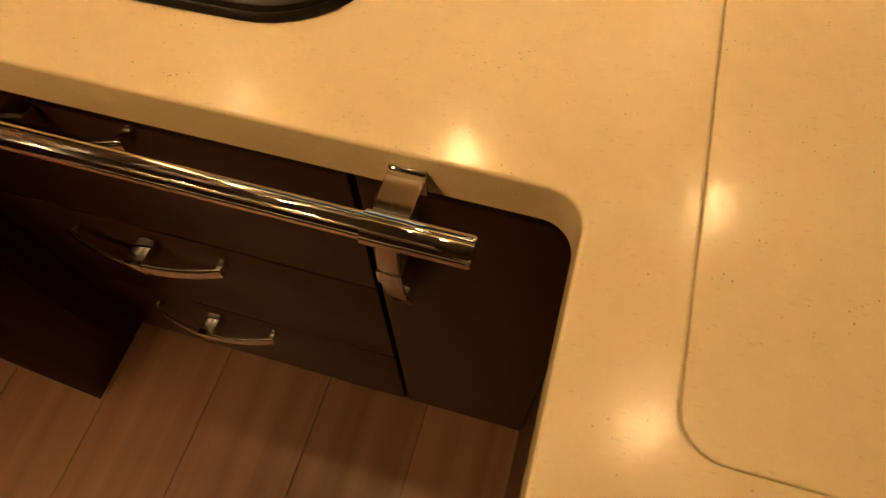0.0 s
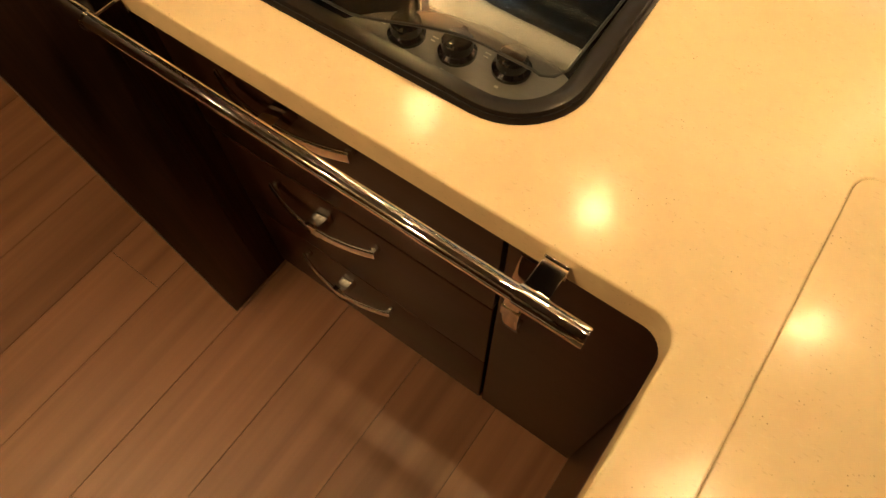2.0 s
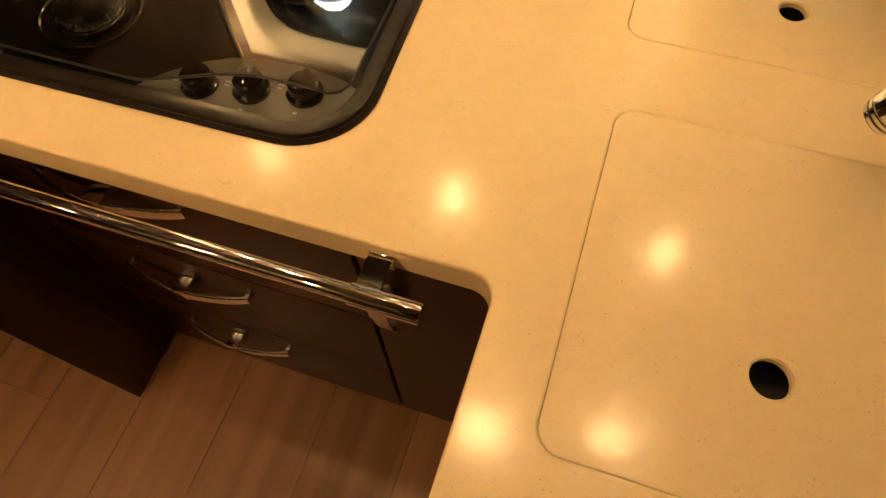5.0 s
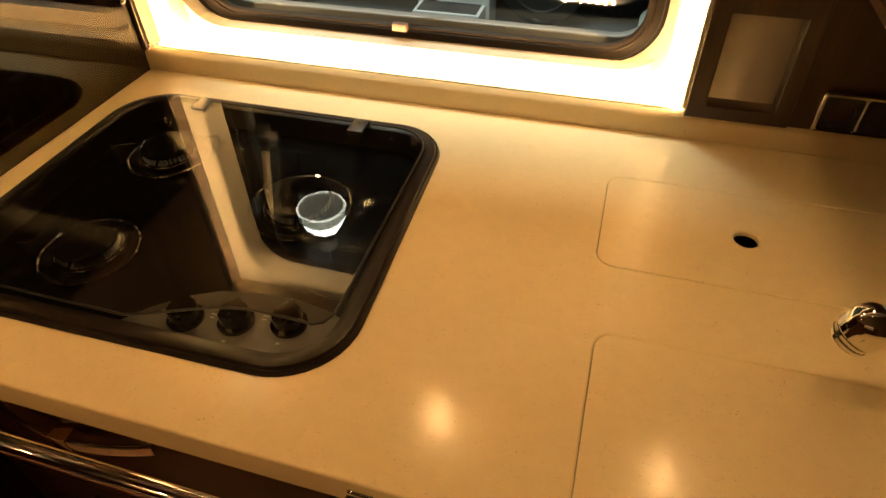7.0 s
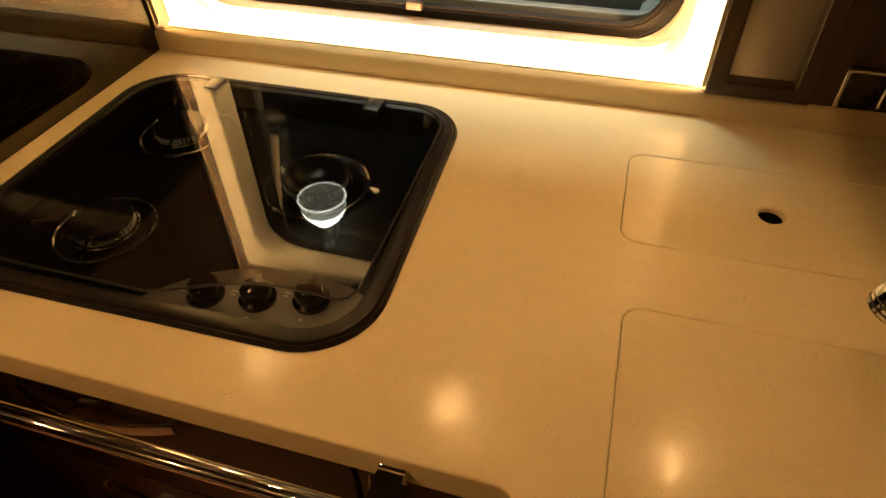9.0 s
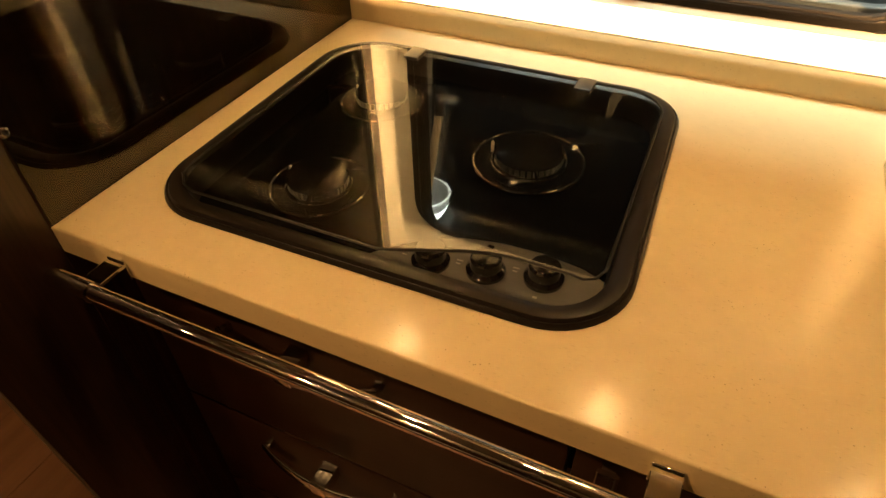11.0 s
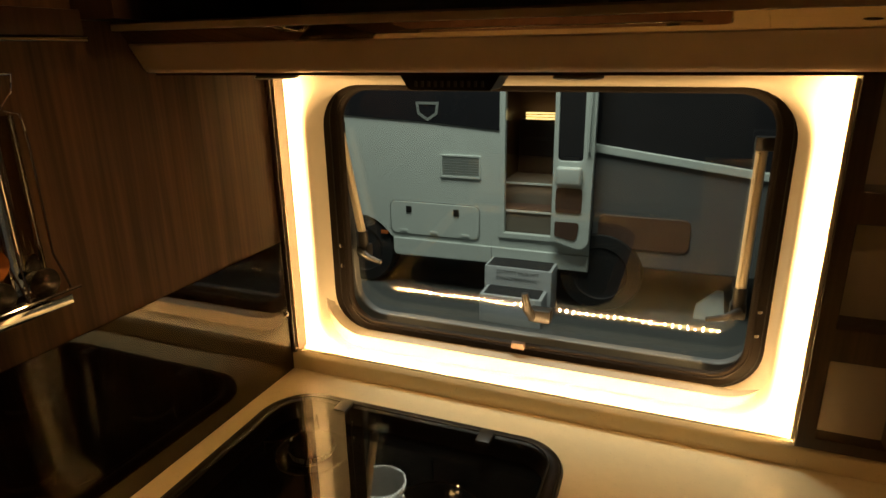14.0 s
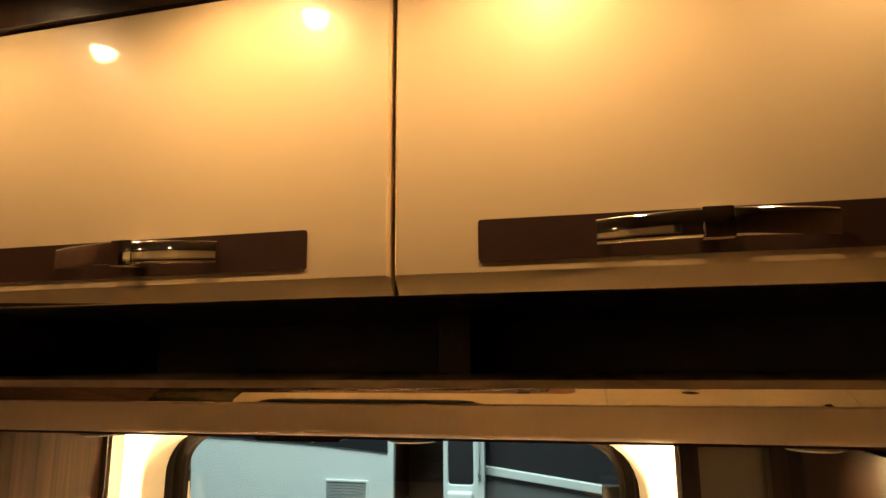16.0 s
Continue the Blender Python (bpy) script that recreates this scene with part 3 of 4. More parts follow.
# ---- lit window surround ----
PY = 0.676
surround = thing("window_surround", "cream moulded window surround lit by hidden warm strips", "window surround")
hole = rrect(-0.735, 0.092, 0.951, 1.492, 0.084)
panel = bmesh.new()
outl = [(XL + 0.001, CT + 0.0005), (0.150, CT + 0.0005), (0.150, 1.522), (XL + 0.001, 1.522)]
back_hole = rrect(-0.732, 0.087, 0.981, 1.488, 0.080)
ringsP = [(inset(hole, -0.016), PY), (inset(hole, -0.0105), PY + 0.0012), (inset(hole, -0.0055), PY + 0.0045), (inset(hole, -0.002), PY + 0.0095), (hole, PY + 0.017), (back_hole, PY + 0.0555)]
vr = [[panel.verts.new((u, y, v)) for u, v in pts] for pts, y in ringsP]
for a, b in zip(vr, vr[1:]):
    for i in range(len(a)):
        panel.faces.new((a[i], a[(i + 1) % len(a)], b[(i + 1) % len(b)], b[i]))
ov = [panel.verts.new((u, PY, v)) for u, v in outl]
flat = ov + vr[0]
for tri in tessellate_polygon([[Vector((u, v, 0)) for u, v in outl], [Vector((u, v, 0)) for u, v in ringsP[0][0]]]):
    panel.faces.new([flat[i] for i in tri])
panel_ob = part("moulding", panel, CREAM, surround)

post_l = setting("trim_left", boxed(XL + 0.0005, XL + 0.010, 0.634, PY - 0.001, CT + 0.037, 1.522), DARK_WOOD, "dark wooden corner post beside the lit surround", "post")


def led_strip(p0, p1, face, count):
    """A carrier tape with a row of small lit diodes; face is the way they look."""
    t = thing("led_strip", "warm white strip of small diodes behind the trim", "light strip", group="hidden strips")
    p0, p1, f = Vector(p0), Vector(p1), Vector(face)
    d = (p1 - p0).normalized()
    s = d.cross(f)
    b = bmesh.new()
    q = [p0 - s * 0.003, p1 - s * 0.003, p1 + s * 0.003, p0 + s * 0.003]
    v = [b.verts.new(x) for x in q] + [b.verts.new(x + f * 0.0012) for x in q]
    for i in range(4):
        b.faces.new((v[i], v[(i + 1) % 4], v[4 + (i + 1) % 4], v[4 + i]))
    b.faces.new(v[:4])
    b.faces.new(v[4:])
    part("tape", b, CREAM, t)
    e = bmesh.new()
    for k in range(count):
        c = p0.lerp(p1, (k + 0.5) / count) + f * 0.0014
        w = [e.verts.new(c + d * a * 0.0019 + s * bb * 0.0019) for a, bb in ((-1, -1), (1, -1), (1, 1), (-1, 1))]
        e.faces.new(w)
    tagged(part("diodes", e, LED, t), kind="stuff")
    return t


led_strip((XL + 0.0105, 0.641, 0.965), (XL + 0.0105, 0.641, 1.505), (0.2, 0.98, 0), 72)
led_strip((0.1325, 0.641, 0.965), (0.1325, 0.641, 1.505), (-0.2, 0.98, 0), 60)
led_strip((-0.77, 0.6478, 0.9582), (0.13, 0.6478, 0.9582), (0, 0.97, 0.243), 60)

# ---- window ----
window = tagged(thing("window_1", "top-hung motorhome window with dark frame and tinted acrylic pane", "window"), kind="structure")
fo, fi = rrect(-0.748, 0.112, 0.972, 1.512, 0.085), rrect(-0.693, 0.058, 1.006, 1.478, 0.058)
fr = prismed(fo, 0.7435, 0.732, [fi], chamfer=0.006, to=FRONT)
part("window_frame", fr, FRAME_BROWN, window)
part("frame_lip", prismed(inset(fi, -0.011), 0.7318, 0.7292, [inset(fi, -0.0065)], chamfer=0.001, to=FRONT), FRAME_BROWN, window)
part("blind_groove", prismed(inset(fi, -0.0245), 0.7318, 0.7300, [inset(fi, -0.0225)], to=FRONT), BLACK, window)
TILT = lambda u, v, w: (u, w + (1.5 - v) * 0.079, v)
pane = part("pane", prismed(rrect(-0.745, 0.112, 0.975, 1.525, 0.07), 0.766, 0.770, to=TILT), PANE, window)
pane.visible_shadow = False
part("seal", prismed(rrect(-0.745, 0.112, 0.975, 1.525, 0.075), 0.7655, 0.747, [rrect(-0.708, 0.074, 1.000, 1.502, 0.06)], chamfer=0.004, to=TILT), VAN_GREY, window)

# ---- overhead shelf ----
shelf = thing("overhead_shelf", "cream foil-covered shelf edge with polished strip over the window", "shelf")
x0s, x1s = XL + 0.001, XR - 0.001
part("ledge", extruded([(0.322, 1.578), (0.322, 1.586), (0.330, 1.589), (0.69, 1.589), (0.69, 1.578)], x0s, x1s), SHELF_CREAM, shelf)
strip = [(0.3358, 1.5778)]
for k in range(6):
    tilt = radians(28.3 + 0.85 * (k + 0.5))
    y, z = strip[-1]
    strip.append((y + 0.0027 * math.tan(tilt), z - 0.0027))
strip += [(0.385, 1.5625), (0.385, 1.5778)]
part("polished_strip", extruded(strip, x0s, x1s), BAND, shelf)
fas = [(0.346, 1.560), (0.348, 1.562), (0.3615, 1.562), (0.690, 1.562), (0.690, 1.5225), (0.384, 1.5225), (0.374, 1.5232), (0.3685, 1.5255), (0.3655, 1.530)]
part("fascia", extruded(fas, x0s, x1s), SHELF_CREAM, shelf)
part("underside", boxed(x0s + 0.001, x1s - 0.001, 0.386, 0.674, 1.5190, 1.5224), VENEER, shelf, "brown veneered underside")

# ---- overhead cabinet ----
upper = thing("overhead_cabinet", "overhead cabinet with cream gloss doors and dark open compartment", "cabinet")
UY = 0.246
part("left_cheek", boxed(XL + 0.001, -0.7165, UY + 0.022, 0.69, 1.590, ZC - 0.001), DARK_WOOD, upper)
part("bottom", boxed(-0.716, x1s, UY + 0.024, 0.69, 1.668, 1.682), DARK_WOOD, upper)
part("compartment_back", boxed(-0.716, x1s, 0.665, 0.69, 1.590, 1.667), BACK_GREY, upper)
part("divider", boxed(-0.165, -0.125, 0.46, 0.664, 1.590, 1.667), DARK_WOOD, upper)
part("cornice", boxed(-0.716, x1s, UY + 0.006, 0.69, 2.004, ZC - 0.001), DARK_WOOD, upper)


def front_door(x0, x1, ix0, ix1, hx, slant=0.0):
    """A gloss door with a mitred chamfer below; slant swings its far end back."""
    bm = bmesh.new()
    back = lambda x: slant * (x1 - x)
    secs = [(1.667, UY + 0.0165), (1.6678, UY + 0.0155), (1.6835, UY + 0.0002), (1.6845, UY), (1.85, UY - 0.0015), (1.998, UY), (2.001, UY + 0.003)]
    rows = []
    for z, y in secs:
        e = max(0.0, (1.6835 - z)) * 0.95
        rows.append([bm.verts.new((px, py + back(px), z)) for px, py in ((x0, UY + 0.020), (x0 + 0.0008, y + 0.003), (x0 + 0.003 + e, y), (x1 - 0.003 - e, y), (x1 - 0.0008, y + 0.003), (x1, UY + 0.020))])
    for a, b in zip(rows, rows[1:]):
        for i in range(6):
            bm.faces.new((a[i], a[(i + 1) % 6], b[(i + 1) % 6], b[i]))
    bm.faces.new(rows[0])
    bm.faces.new(rows[-1])
    d = part("door", bm, LACQUER, upper, "cream gloss lacquered door")
    part("inlay", prismed(rrect(ix0, ix1, 1.6935, 1.7325, 0.003, 3), UY + 0.004, UY - 0.0018, to=lambda u, v, w: (u, w + back(u), v)), INLAY, d, "matt brown handle inlay")
    bow_handle(d, hx, UY - 0.002 + back(hx), 1.7135, 0.190, out=0.026, end=0.009)
    return d


front_door(-0.722, -0.1645, -0.658, -0.249, -0.438, 0.028)
front_door(-0.1605, 0.378, -0.079, 0.330, 0.121)
front_door(0.382, x1s, 0.42, 0.64, 0.53)

# ---- niche column and socket ----
niche = thing("niche_shelf", "dark wooden column with three small open niches beside the window", "shelf")
holes = [rrect(0.160, 0.250, z0, z1, 0.002, 2) for z0, z1 in ((0.978, 1.108), (1.160, 1.314), (1.360, 1.505))]
part("face_frame", prismed([(0.1345, CT + 0.037), (0.272, CT + 0.037), (0.272, 1.522), (0.1345, 1.522)], 0.66, 0.634, holes, chamfer=0.002, to=FRONT), DARK_WOOD, niche)
part("back", boxed(0.151, 0.272, 0.690, 0.698, CT + 0.037, 1.522), NICHE_BACK, niche)
for z in (1.108, 1.16, 1.314, 1.36):
    s = 0.012
    part("shelf_board", boxed(0.1515, 0.2715, 0.6605, 0.6895, z - (0 if z in (1.108, 1.314) else s), z + (s if z in (1.108, 1.314) else 0)), DARK_WOOD, niche)
setting("wall_socket_side", boxed(0.2725, XR - 0.001, 0.640, 0.698, CT + 0.037, 1.522), DARK_WOOD, "dark wooden panel behind the worktop", "wall panel")
socket = thing("wall_socket", "double black wall socket in a chrome frame", "socket")
part("frame", prismed(rrect(0.300, 0.408, 0.960, 1.018, 0.004, 4), 0.6395, 0.630, [rrect(0.306, 0.352, 0.966, 1.012, 0.003, 3), rrect(0.356, 0.402, 0.966, 1.012, 0.003, 3)], chamfer=0.002, to=FRONT), CHROME, socket)
for sx in (0.329, 0.379):
    b = prismed(rrect(sx - 0.0225, sx + 0.0225, 0.9665, 1.0115, 0.003, 3), 0.6393, 0.633, [[(sx + 0.018 * math.cos(a), 0.989 + 0.018 * math.sin(a)) for a in (2 * math.pi * k / 24 for k in range(24))]], to=FRONT)
    part("insert", b, BLACK, socket)

unit = thing("wall_unit", "dark wooden wall unit hanging over the end of the worktop", "cabinet")
part("body", boxed(0.289, XR - 0.002, 0.37, 0.6392, 1.168, 1.5125, bevel=0.002), DARK_WOOD, unit)
part("bottom_board", boxed(0.287, XR - 0.002, 0.365, 0.6392, 1.155, 1.1675, bevel=0.002), VENEER, unit)
part("knob", lathed([(0.006, 0), (0.006, 0.012), (0.013, 0.016), (0.012, 0.022), (0, 0.024)], n=18, m=Matrix.Translation((0.32, 0.3698, 1.20)) @ pose(0, 0, 0, 90, 0, 0)), CHROME, unit)

# ---- lamps ----


def downlight(x, y, z, watts, group, label, angle=125, r=0.016, lean=0, lens=None):
    t = thing("downlight", label, "lamp", group=group, at=(x, y, z))
    part("rim", lathed([(r + 0.012, -0.001), (r + 0.014, -0.004), (r + 0.010, -0.006), (r + 0.001, -0.005), (r, -0.0015)], (x, y, z), 28), WHITE_TRIM, t)
    part("lens", lathed([(0, -0.0022), (r * 0.9, -0.0022), (r, -0.0015), (0, -0.0012)], (x, y, z), 28), lens or LENS_DIM, t)
    d = bpy.data.lights.new("lamp_beam", "SPOT")
    d.energy, d.color, d.spot_size, d.spot_blend, d.shadow_soft_size = watts, WARM, radians(angle), 0.75 if angle < 130 else 0.55, 0.014
    o = new("lamp_beam", d)
    o.parent = t
    o.location = (0, 0, -0.0065)
    o.rotation_euler = (radians(-lean), 0, 0)
    return t


for x, w in ((-0.610, 1.0), (-0.190, 1.0), (0.240, 0.72)):
    downlight(x, 0.430, 1.5188, SHELF_SPOT_W * w, "shelf downlights", "small round downlight under the overhead shelf", 84, lean=13)
for x, y, w in ((-0.66, 0.115, 0.36), (-0.32, 0.115, 0.8), (-0.01, 0.115, 0.75), (0.31, 0.195, 0.3)):
    downlight(x, y, ZC, CEIL_SPOT_W * w, "ceiling downlights", "small round downlight in the ceiling before the cabinet", 160, lean=6, lens=LENS)

# ---- the other side of the aisle ----
# unseen copies, added to give chrome and glass something to reflect
other = tagged(copy_thing(upper, pose(-0.787, -1.0, 0, 0, 0, 180)), "unseen overhead cabinet copy added across the aisle for reflections")
other_shelf = tagged(copy_thing(shelf, pose(-0.787, -1.0, 0, 0, 0, 180)), "unseen shelf edge copy added across the aisle for reflections")
# unseen fill lamps, added behind the viewpoint to brighten the aisle floor
for x in (-1.75, -1.20, -0.75):
    downlight(x, -1.13, ZC, FILL_SPOT_W, "aisle downlights", "unseen fill downlight added across the aisle to brighten the floor", 112, lean=-20)
seat = thing("bench_seat", "dark brown bench base across the aisle", "bench")
part("base", boxed(-1.4, XR - 0.002, YBACK + 0.002, -1.12, 0.001, 0.42, bevel=0.01), DARK_WOOD, seat)
part("cushion", boxed(-1.39, XR - 0.01, YBACK + 0.01, -1.10, 0.4205, 0.52, bevel=0.03, seg=4), BEIGE, seat)

# ---- window fittings ----


def window_stay(name_x, top, bottom):
    """A telescopic stay: pale tube, dark end fittings and a locking lever."""
    s = part("stay", tubed([top, bottom], 0.0088, 14), STAY, window, "pale gold window stay")
    part("stay_slot", tubed([(top[0] + name_x * 0.004, top[1] - 0.0075, top[2] - 0.01), (bottom[0] + name_x * 0.004, bottom[1] - 0.0075, bottom[2] + 0.01)], 0.0022, 8), STAY, s)
    x, y, z = top
    part("stay_bracket", boxed(min(x + name_x * 0.012, x - name_x * 0.045), max(x + name_x * 0.012, x - name_x * 0.045), 0.742, y + 0.004, z - 0.006, z + 0.016, bevel=0.004), BLACK, s)
    x, y, z = bottom
    part("stay_knuckle", tubed([(x, y, z + 0.012), (x, y, z - 0.03), (x + name_x * 0.01, y, z - 0.045)], [0.011, 0.012, 0.008], 12), BLACK, s)
    lev = tube(bmesh.new(), [(x - name_x * 0.006, y - 0.01, z - 0.026), (x + name_x * 0.02, y - 0.016, z - 0.040), (x + name_x * 0.05, y - 0.02, z - 0.046)], [0.008, 0.006, 0.0045], 10)
    part("lever", lev, BLACK, s)
    part("pivot", boxed(x - 0.013, x + 0.013, y - 0.008, y + 0.018, z - 0.045, z - 0.018, bevel=0.004), BLACK, s)
    for dz in (-0.012, -0.055):
        part("frame_screw", lathed([(0.004, 0), (0.004, 0.002), (0, 0.003)], n=12, m=Matrix.Translation((x - name_x * 0.029, 0.732, z + dz)) @ pose(0, 0, 0, 90, 0, 0)), CHROME, s)


window_stay(1, (-0.711, 0.757, 1.400), (-0.681, 0.772, 1.178))
window_stay(-1, (0.044, 0.757, 1.398), (0.043, 0.772, 1.145))
latch = part("latch", boxed(-0.322, -0.278, 0.765, 0.792, 1.040, 1.066, bevel=0.005), BLACK, window)
part("latch_lever", tubed([(-0.312, 0.775, 1.046), (-0.322, 0.758, 1.070), (-0.326, 0.752, 1.104)], [0.010, 0.009, 0.006], 12), BLACK, latch)
part("latch_foot", boxed(-0.318, -0.282, 0.785, 0.801, 1.030, 1.060, bevel=0.004), BLACK, latch)
part("blind_catch", boxed(-0.343, -0.317, 0.722, 0.7335, 0.999, 1.012, bevel=0.002), BROWN_PANEL, window)

vent = thing("vent_grille", "small black slotted grille under the shelf above the window", "grille")
part("housing", prismed(rounded([(-0.505, 1.5185), (-0.330, 1.5185), (-0.350, 1.488), (-0.485, 1.488)], [0, 0, 0.006, 0.006], 4), 0.600, 0.655, to=FRONT), BLACK, vent)
for k in range(11):
    x = -0.474 + k * 0.011
    part("slat", boxed(x, x + 0.004, 0.5965, 0.5998, 1.493, 1.502), GREYMETAL, vent)

# ---- tap ----
tap = thing("kitchen_tap", "chrome mixer tap with a curved spout beside the sink covers", "tap")
part("base", lathed([(0.026, 0), (0.026, 0.006), (0.021, 0.010), (0.020, 0.075), (0.0235, 0.085), (0.0235, 0.118), (0.019, 0.130), (0, 0.134)], (0.430, 0.224, CT + 0.0003), 28), CHROME, tap)
part("spout", tubed([(0.285, 0.2105, CT + 0.103), (0.305, 0.212, CT + 0.108), (0.33, 0.2145, CT + 0.109), (0.36, 0.217, CT + 0.106), (0.40, 0.221, CT + 0.100), (0.425, 0.2235, CT + 0.096)], [0.0165, 0.0155, 0.0145, 0.0145, 0.0155, 0.017], 24), CHROME, tap)
# the head leans away from the column, domed above and grooved round its outlet
lean = Matrix.Translation((0.2645, 0.207, CT + 0.074)) @ pose(0, 0, 0, 0, 24, 0) @ Matrix.Scale(0.88, 4)
dome = [(0.0225 * math.cos(a), 0.030 + 0.0215 * math.sin(a)) for a in (math.pi / 2 * k / 8 for k in range(8))] + [(0, 0.0515)]
part("head", lathed([(0.0205, 0.012), (0.0222, 0.014), (0.0225, 0.022)] + dome, n=32, m=lean), CHROME, tap)
for k in range(2):
    part("aerator", lathed([(0.0185, 0.001 + 0.0055 * k), (0.0196, 0.0015 + 0.0055 * k), (0.0198, 0.0048 + 0.0055 * k), (0.0185, 0.0053 + 0.0055 * k)], n=32, m=lean), CHROME, tap)
part("outlet", lathed([(0.0165, -0.0008), (0.0178, 0.0), (0.0178, 0.0118), (0, 0.0119)], n=32, m=lean), BLACK, tap)
part("lever", tubed([(0.430, 0.224, CT + 0.128), (0.424, 0.195, CT + 0.140), (0.41, 0.150, CT + 0.146)], [0.012, 0.009, 0.006], 12), CHROME, tap)

# ---- capsule rack on the cabinet side ----
rack = thing("capsule_rack", "chrome coffee capsule rack hung on the veneered cabinet side", "rack")
WX = XL + 0.001
part("tray", boxed(WX, WX + 0.048, -0.10, 0.160, 1.262, 1.2745, bevel=0.002), CHROME, rack)
part("tray_lip", tubed([(WX + 0.048, -0.10, 1.280), (WX + 0.048, 0.172, 1.280)], 0.0018, 8), CHROME, rack)
for j in range(5):
    y = 0.135 - 0.053 * j
    b = bmesh.new()
    n = 10
    pr = [(WX + 0.004 + 0.012 * (1 - math.cos(math.pi * (k / n - 0.5))), y + 0.022 * math.sin(math.pi * (k / n - 0.5))) for k in range(n + 1)]
    ring = [[b.verts.new((u, v, z)) for u, v in pr] for z in (1.277, 1.485)]
    ring2 = [[b.verts.new((u - 0.0012, v, z)) for u, v in pr] for z in (1.277, 1.485)]
    for rg in (ring, ring2):
        for k in range(n):
            b.faces.new((rg[0][k], rg[0][k + 1], rg[1][k + 1], rg[1][k]))
    part("channel", b, CHROME, rack)
    for s in (-1, 1):
        yy = y + s * 0.0235
        part("wire", tubed([(WX + 0.046, yy + 0.002 * s, 1.281), (WX + 0.042, yy, 1.30), (WX + 0.034, yy - 0.003 * s, 1.325), (WX + 0.034, yy - 0.003 * s, 1.455), (WX + 0.028, yy - 0.002 * s, 1.487), (WX + 0.012, yy - 0.008 * s, 1.490)], 0.0013, 8), CHROME, rack)
    part("hook", tubed([(WX + 0.002, y - 0.016, 1.49), (WX + 0.024, y - 0.020, 1.512), (WX + 0.030, y - 0.020, 1.530), (WX + 0.030, y + 0.020, 1.530), (WX + 0.024, y + 0.020, 1.512), (WX + 0.002, y + 0.016, 1.49)], 0.0014, 8), CHROME, rack)
foils = [(0, 0, FOIL_DARK, "dark"), (1, 0, FOIL_DARK, "dark"), (1, 1, FOIL_ORANGE, "orange"), (2, 0, FOIL_ROSE, "rose"), (2, 1, FOIL_DARK, "dark"), (3, 0, FOIL_DARK, "dark"), (3, 1, FOIL_ORANGE, "orange")]
for j, k, foil, word in foils:
    c = thing("coffee_capsule", word + " metallic coffee capsule lying in the chrome rack", "capsule", group="capsules")
    part("shell", lathed([(0.0, 0), (0.011, 0.001), (0.014, 0.012), (0.0165, 0.022), (0.0185, 0.0225), (0.0185, 0.0235), (0.016, 0.0238), (0.012, 0.026), (0, 0.0265)], n=20, m=Matrix.Translation((WX + 0.0175, 0.135 - 0.053 * j, 1.2952 + 0.0375 * k)) @ pose(0, 0, 0, 0, 90, 0)), foil, c)

cab_l = thing("wall_shelf", "small dark shelf box with a chrome lower edge", "shelf")
part("box", boxed(WX, WX + 0.032, -0.165, 0.254, 1.5705, 1.60, bevel=0.002), DARK_WOOD, cab_l)
part("chrome_edge", boxed(WX, WX + 0.034, -0.165, 0.256, 1.564, 1.570, bevel=0.001), CHROME, cab_l)

# ---- the hall outside ----
G = -0.75
setting("ground", boxed(-40, 40, -20, 60, G - 0.1, G), HALL_FLOOR, "grey exhibition hall floor", "ground")
setting("backdrop", boxed(-40, 40, 20, 20.1, G, 9), HALL_WALL, "dark far wall of the exhibition hall", "wall")
VY = 5.0
van = thing("motorhome", "white motorhome parked outside with its entrance door open", "motorhome")
door_hole = [(-1.585, -0.075), (-1.135, -0.075), (-1.135, 1.45), (-1.585, 1.45)]
arch = [(-3.10 + 0.40 * math.cos(a), -0.42 + 0.40 * math.sin(a)) for a in (math.pi * k / 14 for k in range(15))]
skin = [(-5.0, -0.22), (-3.50, -0.22)] + [(u, max(v, -0.22)) for u, v in arch[::-1]] + [(-2.70, -0.22), (-0.80, -0.22), (-0.80, 2.1), (-5.0, 2.1)]
skin = [p for i, p in enumerate(skin) if i == 0 or (Vector(p) - Vector(skin[i - 1])).length > 1e-4]
part("body_side", prismed(skin, VY, VY + 0.05, [door_hole], to=FRONT), VAN_WHITE, van)
part("skirt", prismed(rounded([(-2.72, -0.40), (-0.80, -0.37), (-0.80, -0.221), (-2.72, -0.221)], [0.05, 0, 0, 0], 5), VY + 0.04, VY - 0.02, chamfer=0.01, to=FRONT), VAN_WHITE, van)
part("window_band", prismed([(-4.6, 0.99), (-3.1, 0.955), (-2.3, 0.915), (-1.64, 0.86), (-1.64, 2.0), (-4.6, 2.0)], VY + 0.01, VY - 0.012, to=FRONT), VAN_DARK, van, "dark tinted window band")
shield = [(-2.44, 1.10), (-2.21, 1.10), (-2.225, 0.99), (-2.325, 0.925), (-2.425, 0.99)]
part("badge", prismed(shield, VY - 0.0125, VY - 0.018, [inset(shield, 0.024)], to=FRONT), VAN_SLAT, van, "plain pale grey shield outline")
part("door_frame", prismed(inset(door_hole, -0.045), VY + 0.02, VY - 0.022, [inset(door_hole, 0.004)], chamfer=0.006, to=FRONT), VAN_WHITE, van)
gr = part("fridge_grille", prismed(rrect(-2.205, -1.808, 0.410, 0.628, 0.02, 4), VY + 0.005, VY - 0.018, [rrect(-2.185, -1.828, 0.433, 0.608, 0.01, 3)], chamfer=0.004, to=FRONT), VAN_WHITE, van)
for k in range(7):
    z = 0.441 + k * 0.0235
    part("slat", boxed(-2.184, -1.829, VY - 0.012, VY + 0.001, z, z + 0.017), VAN_SLAT, gr)
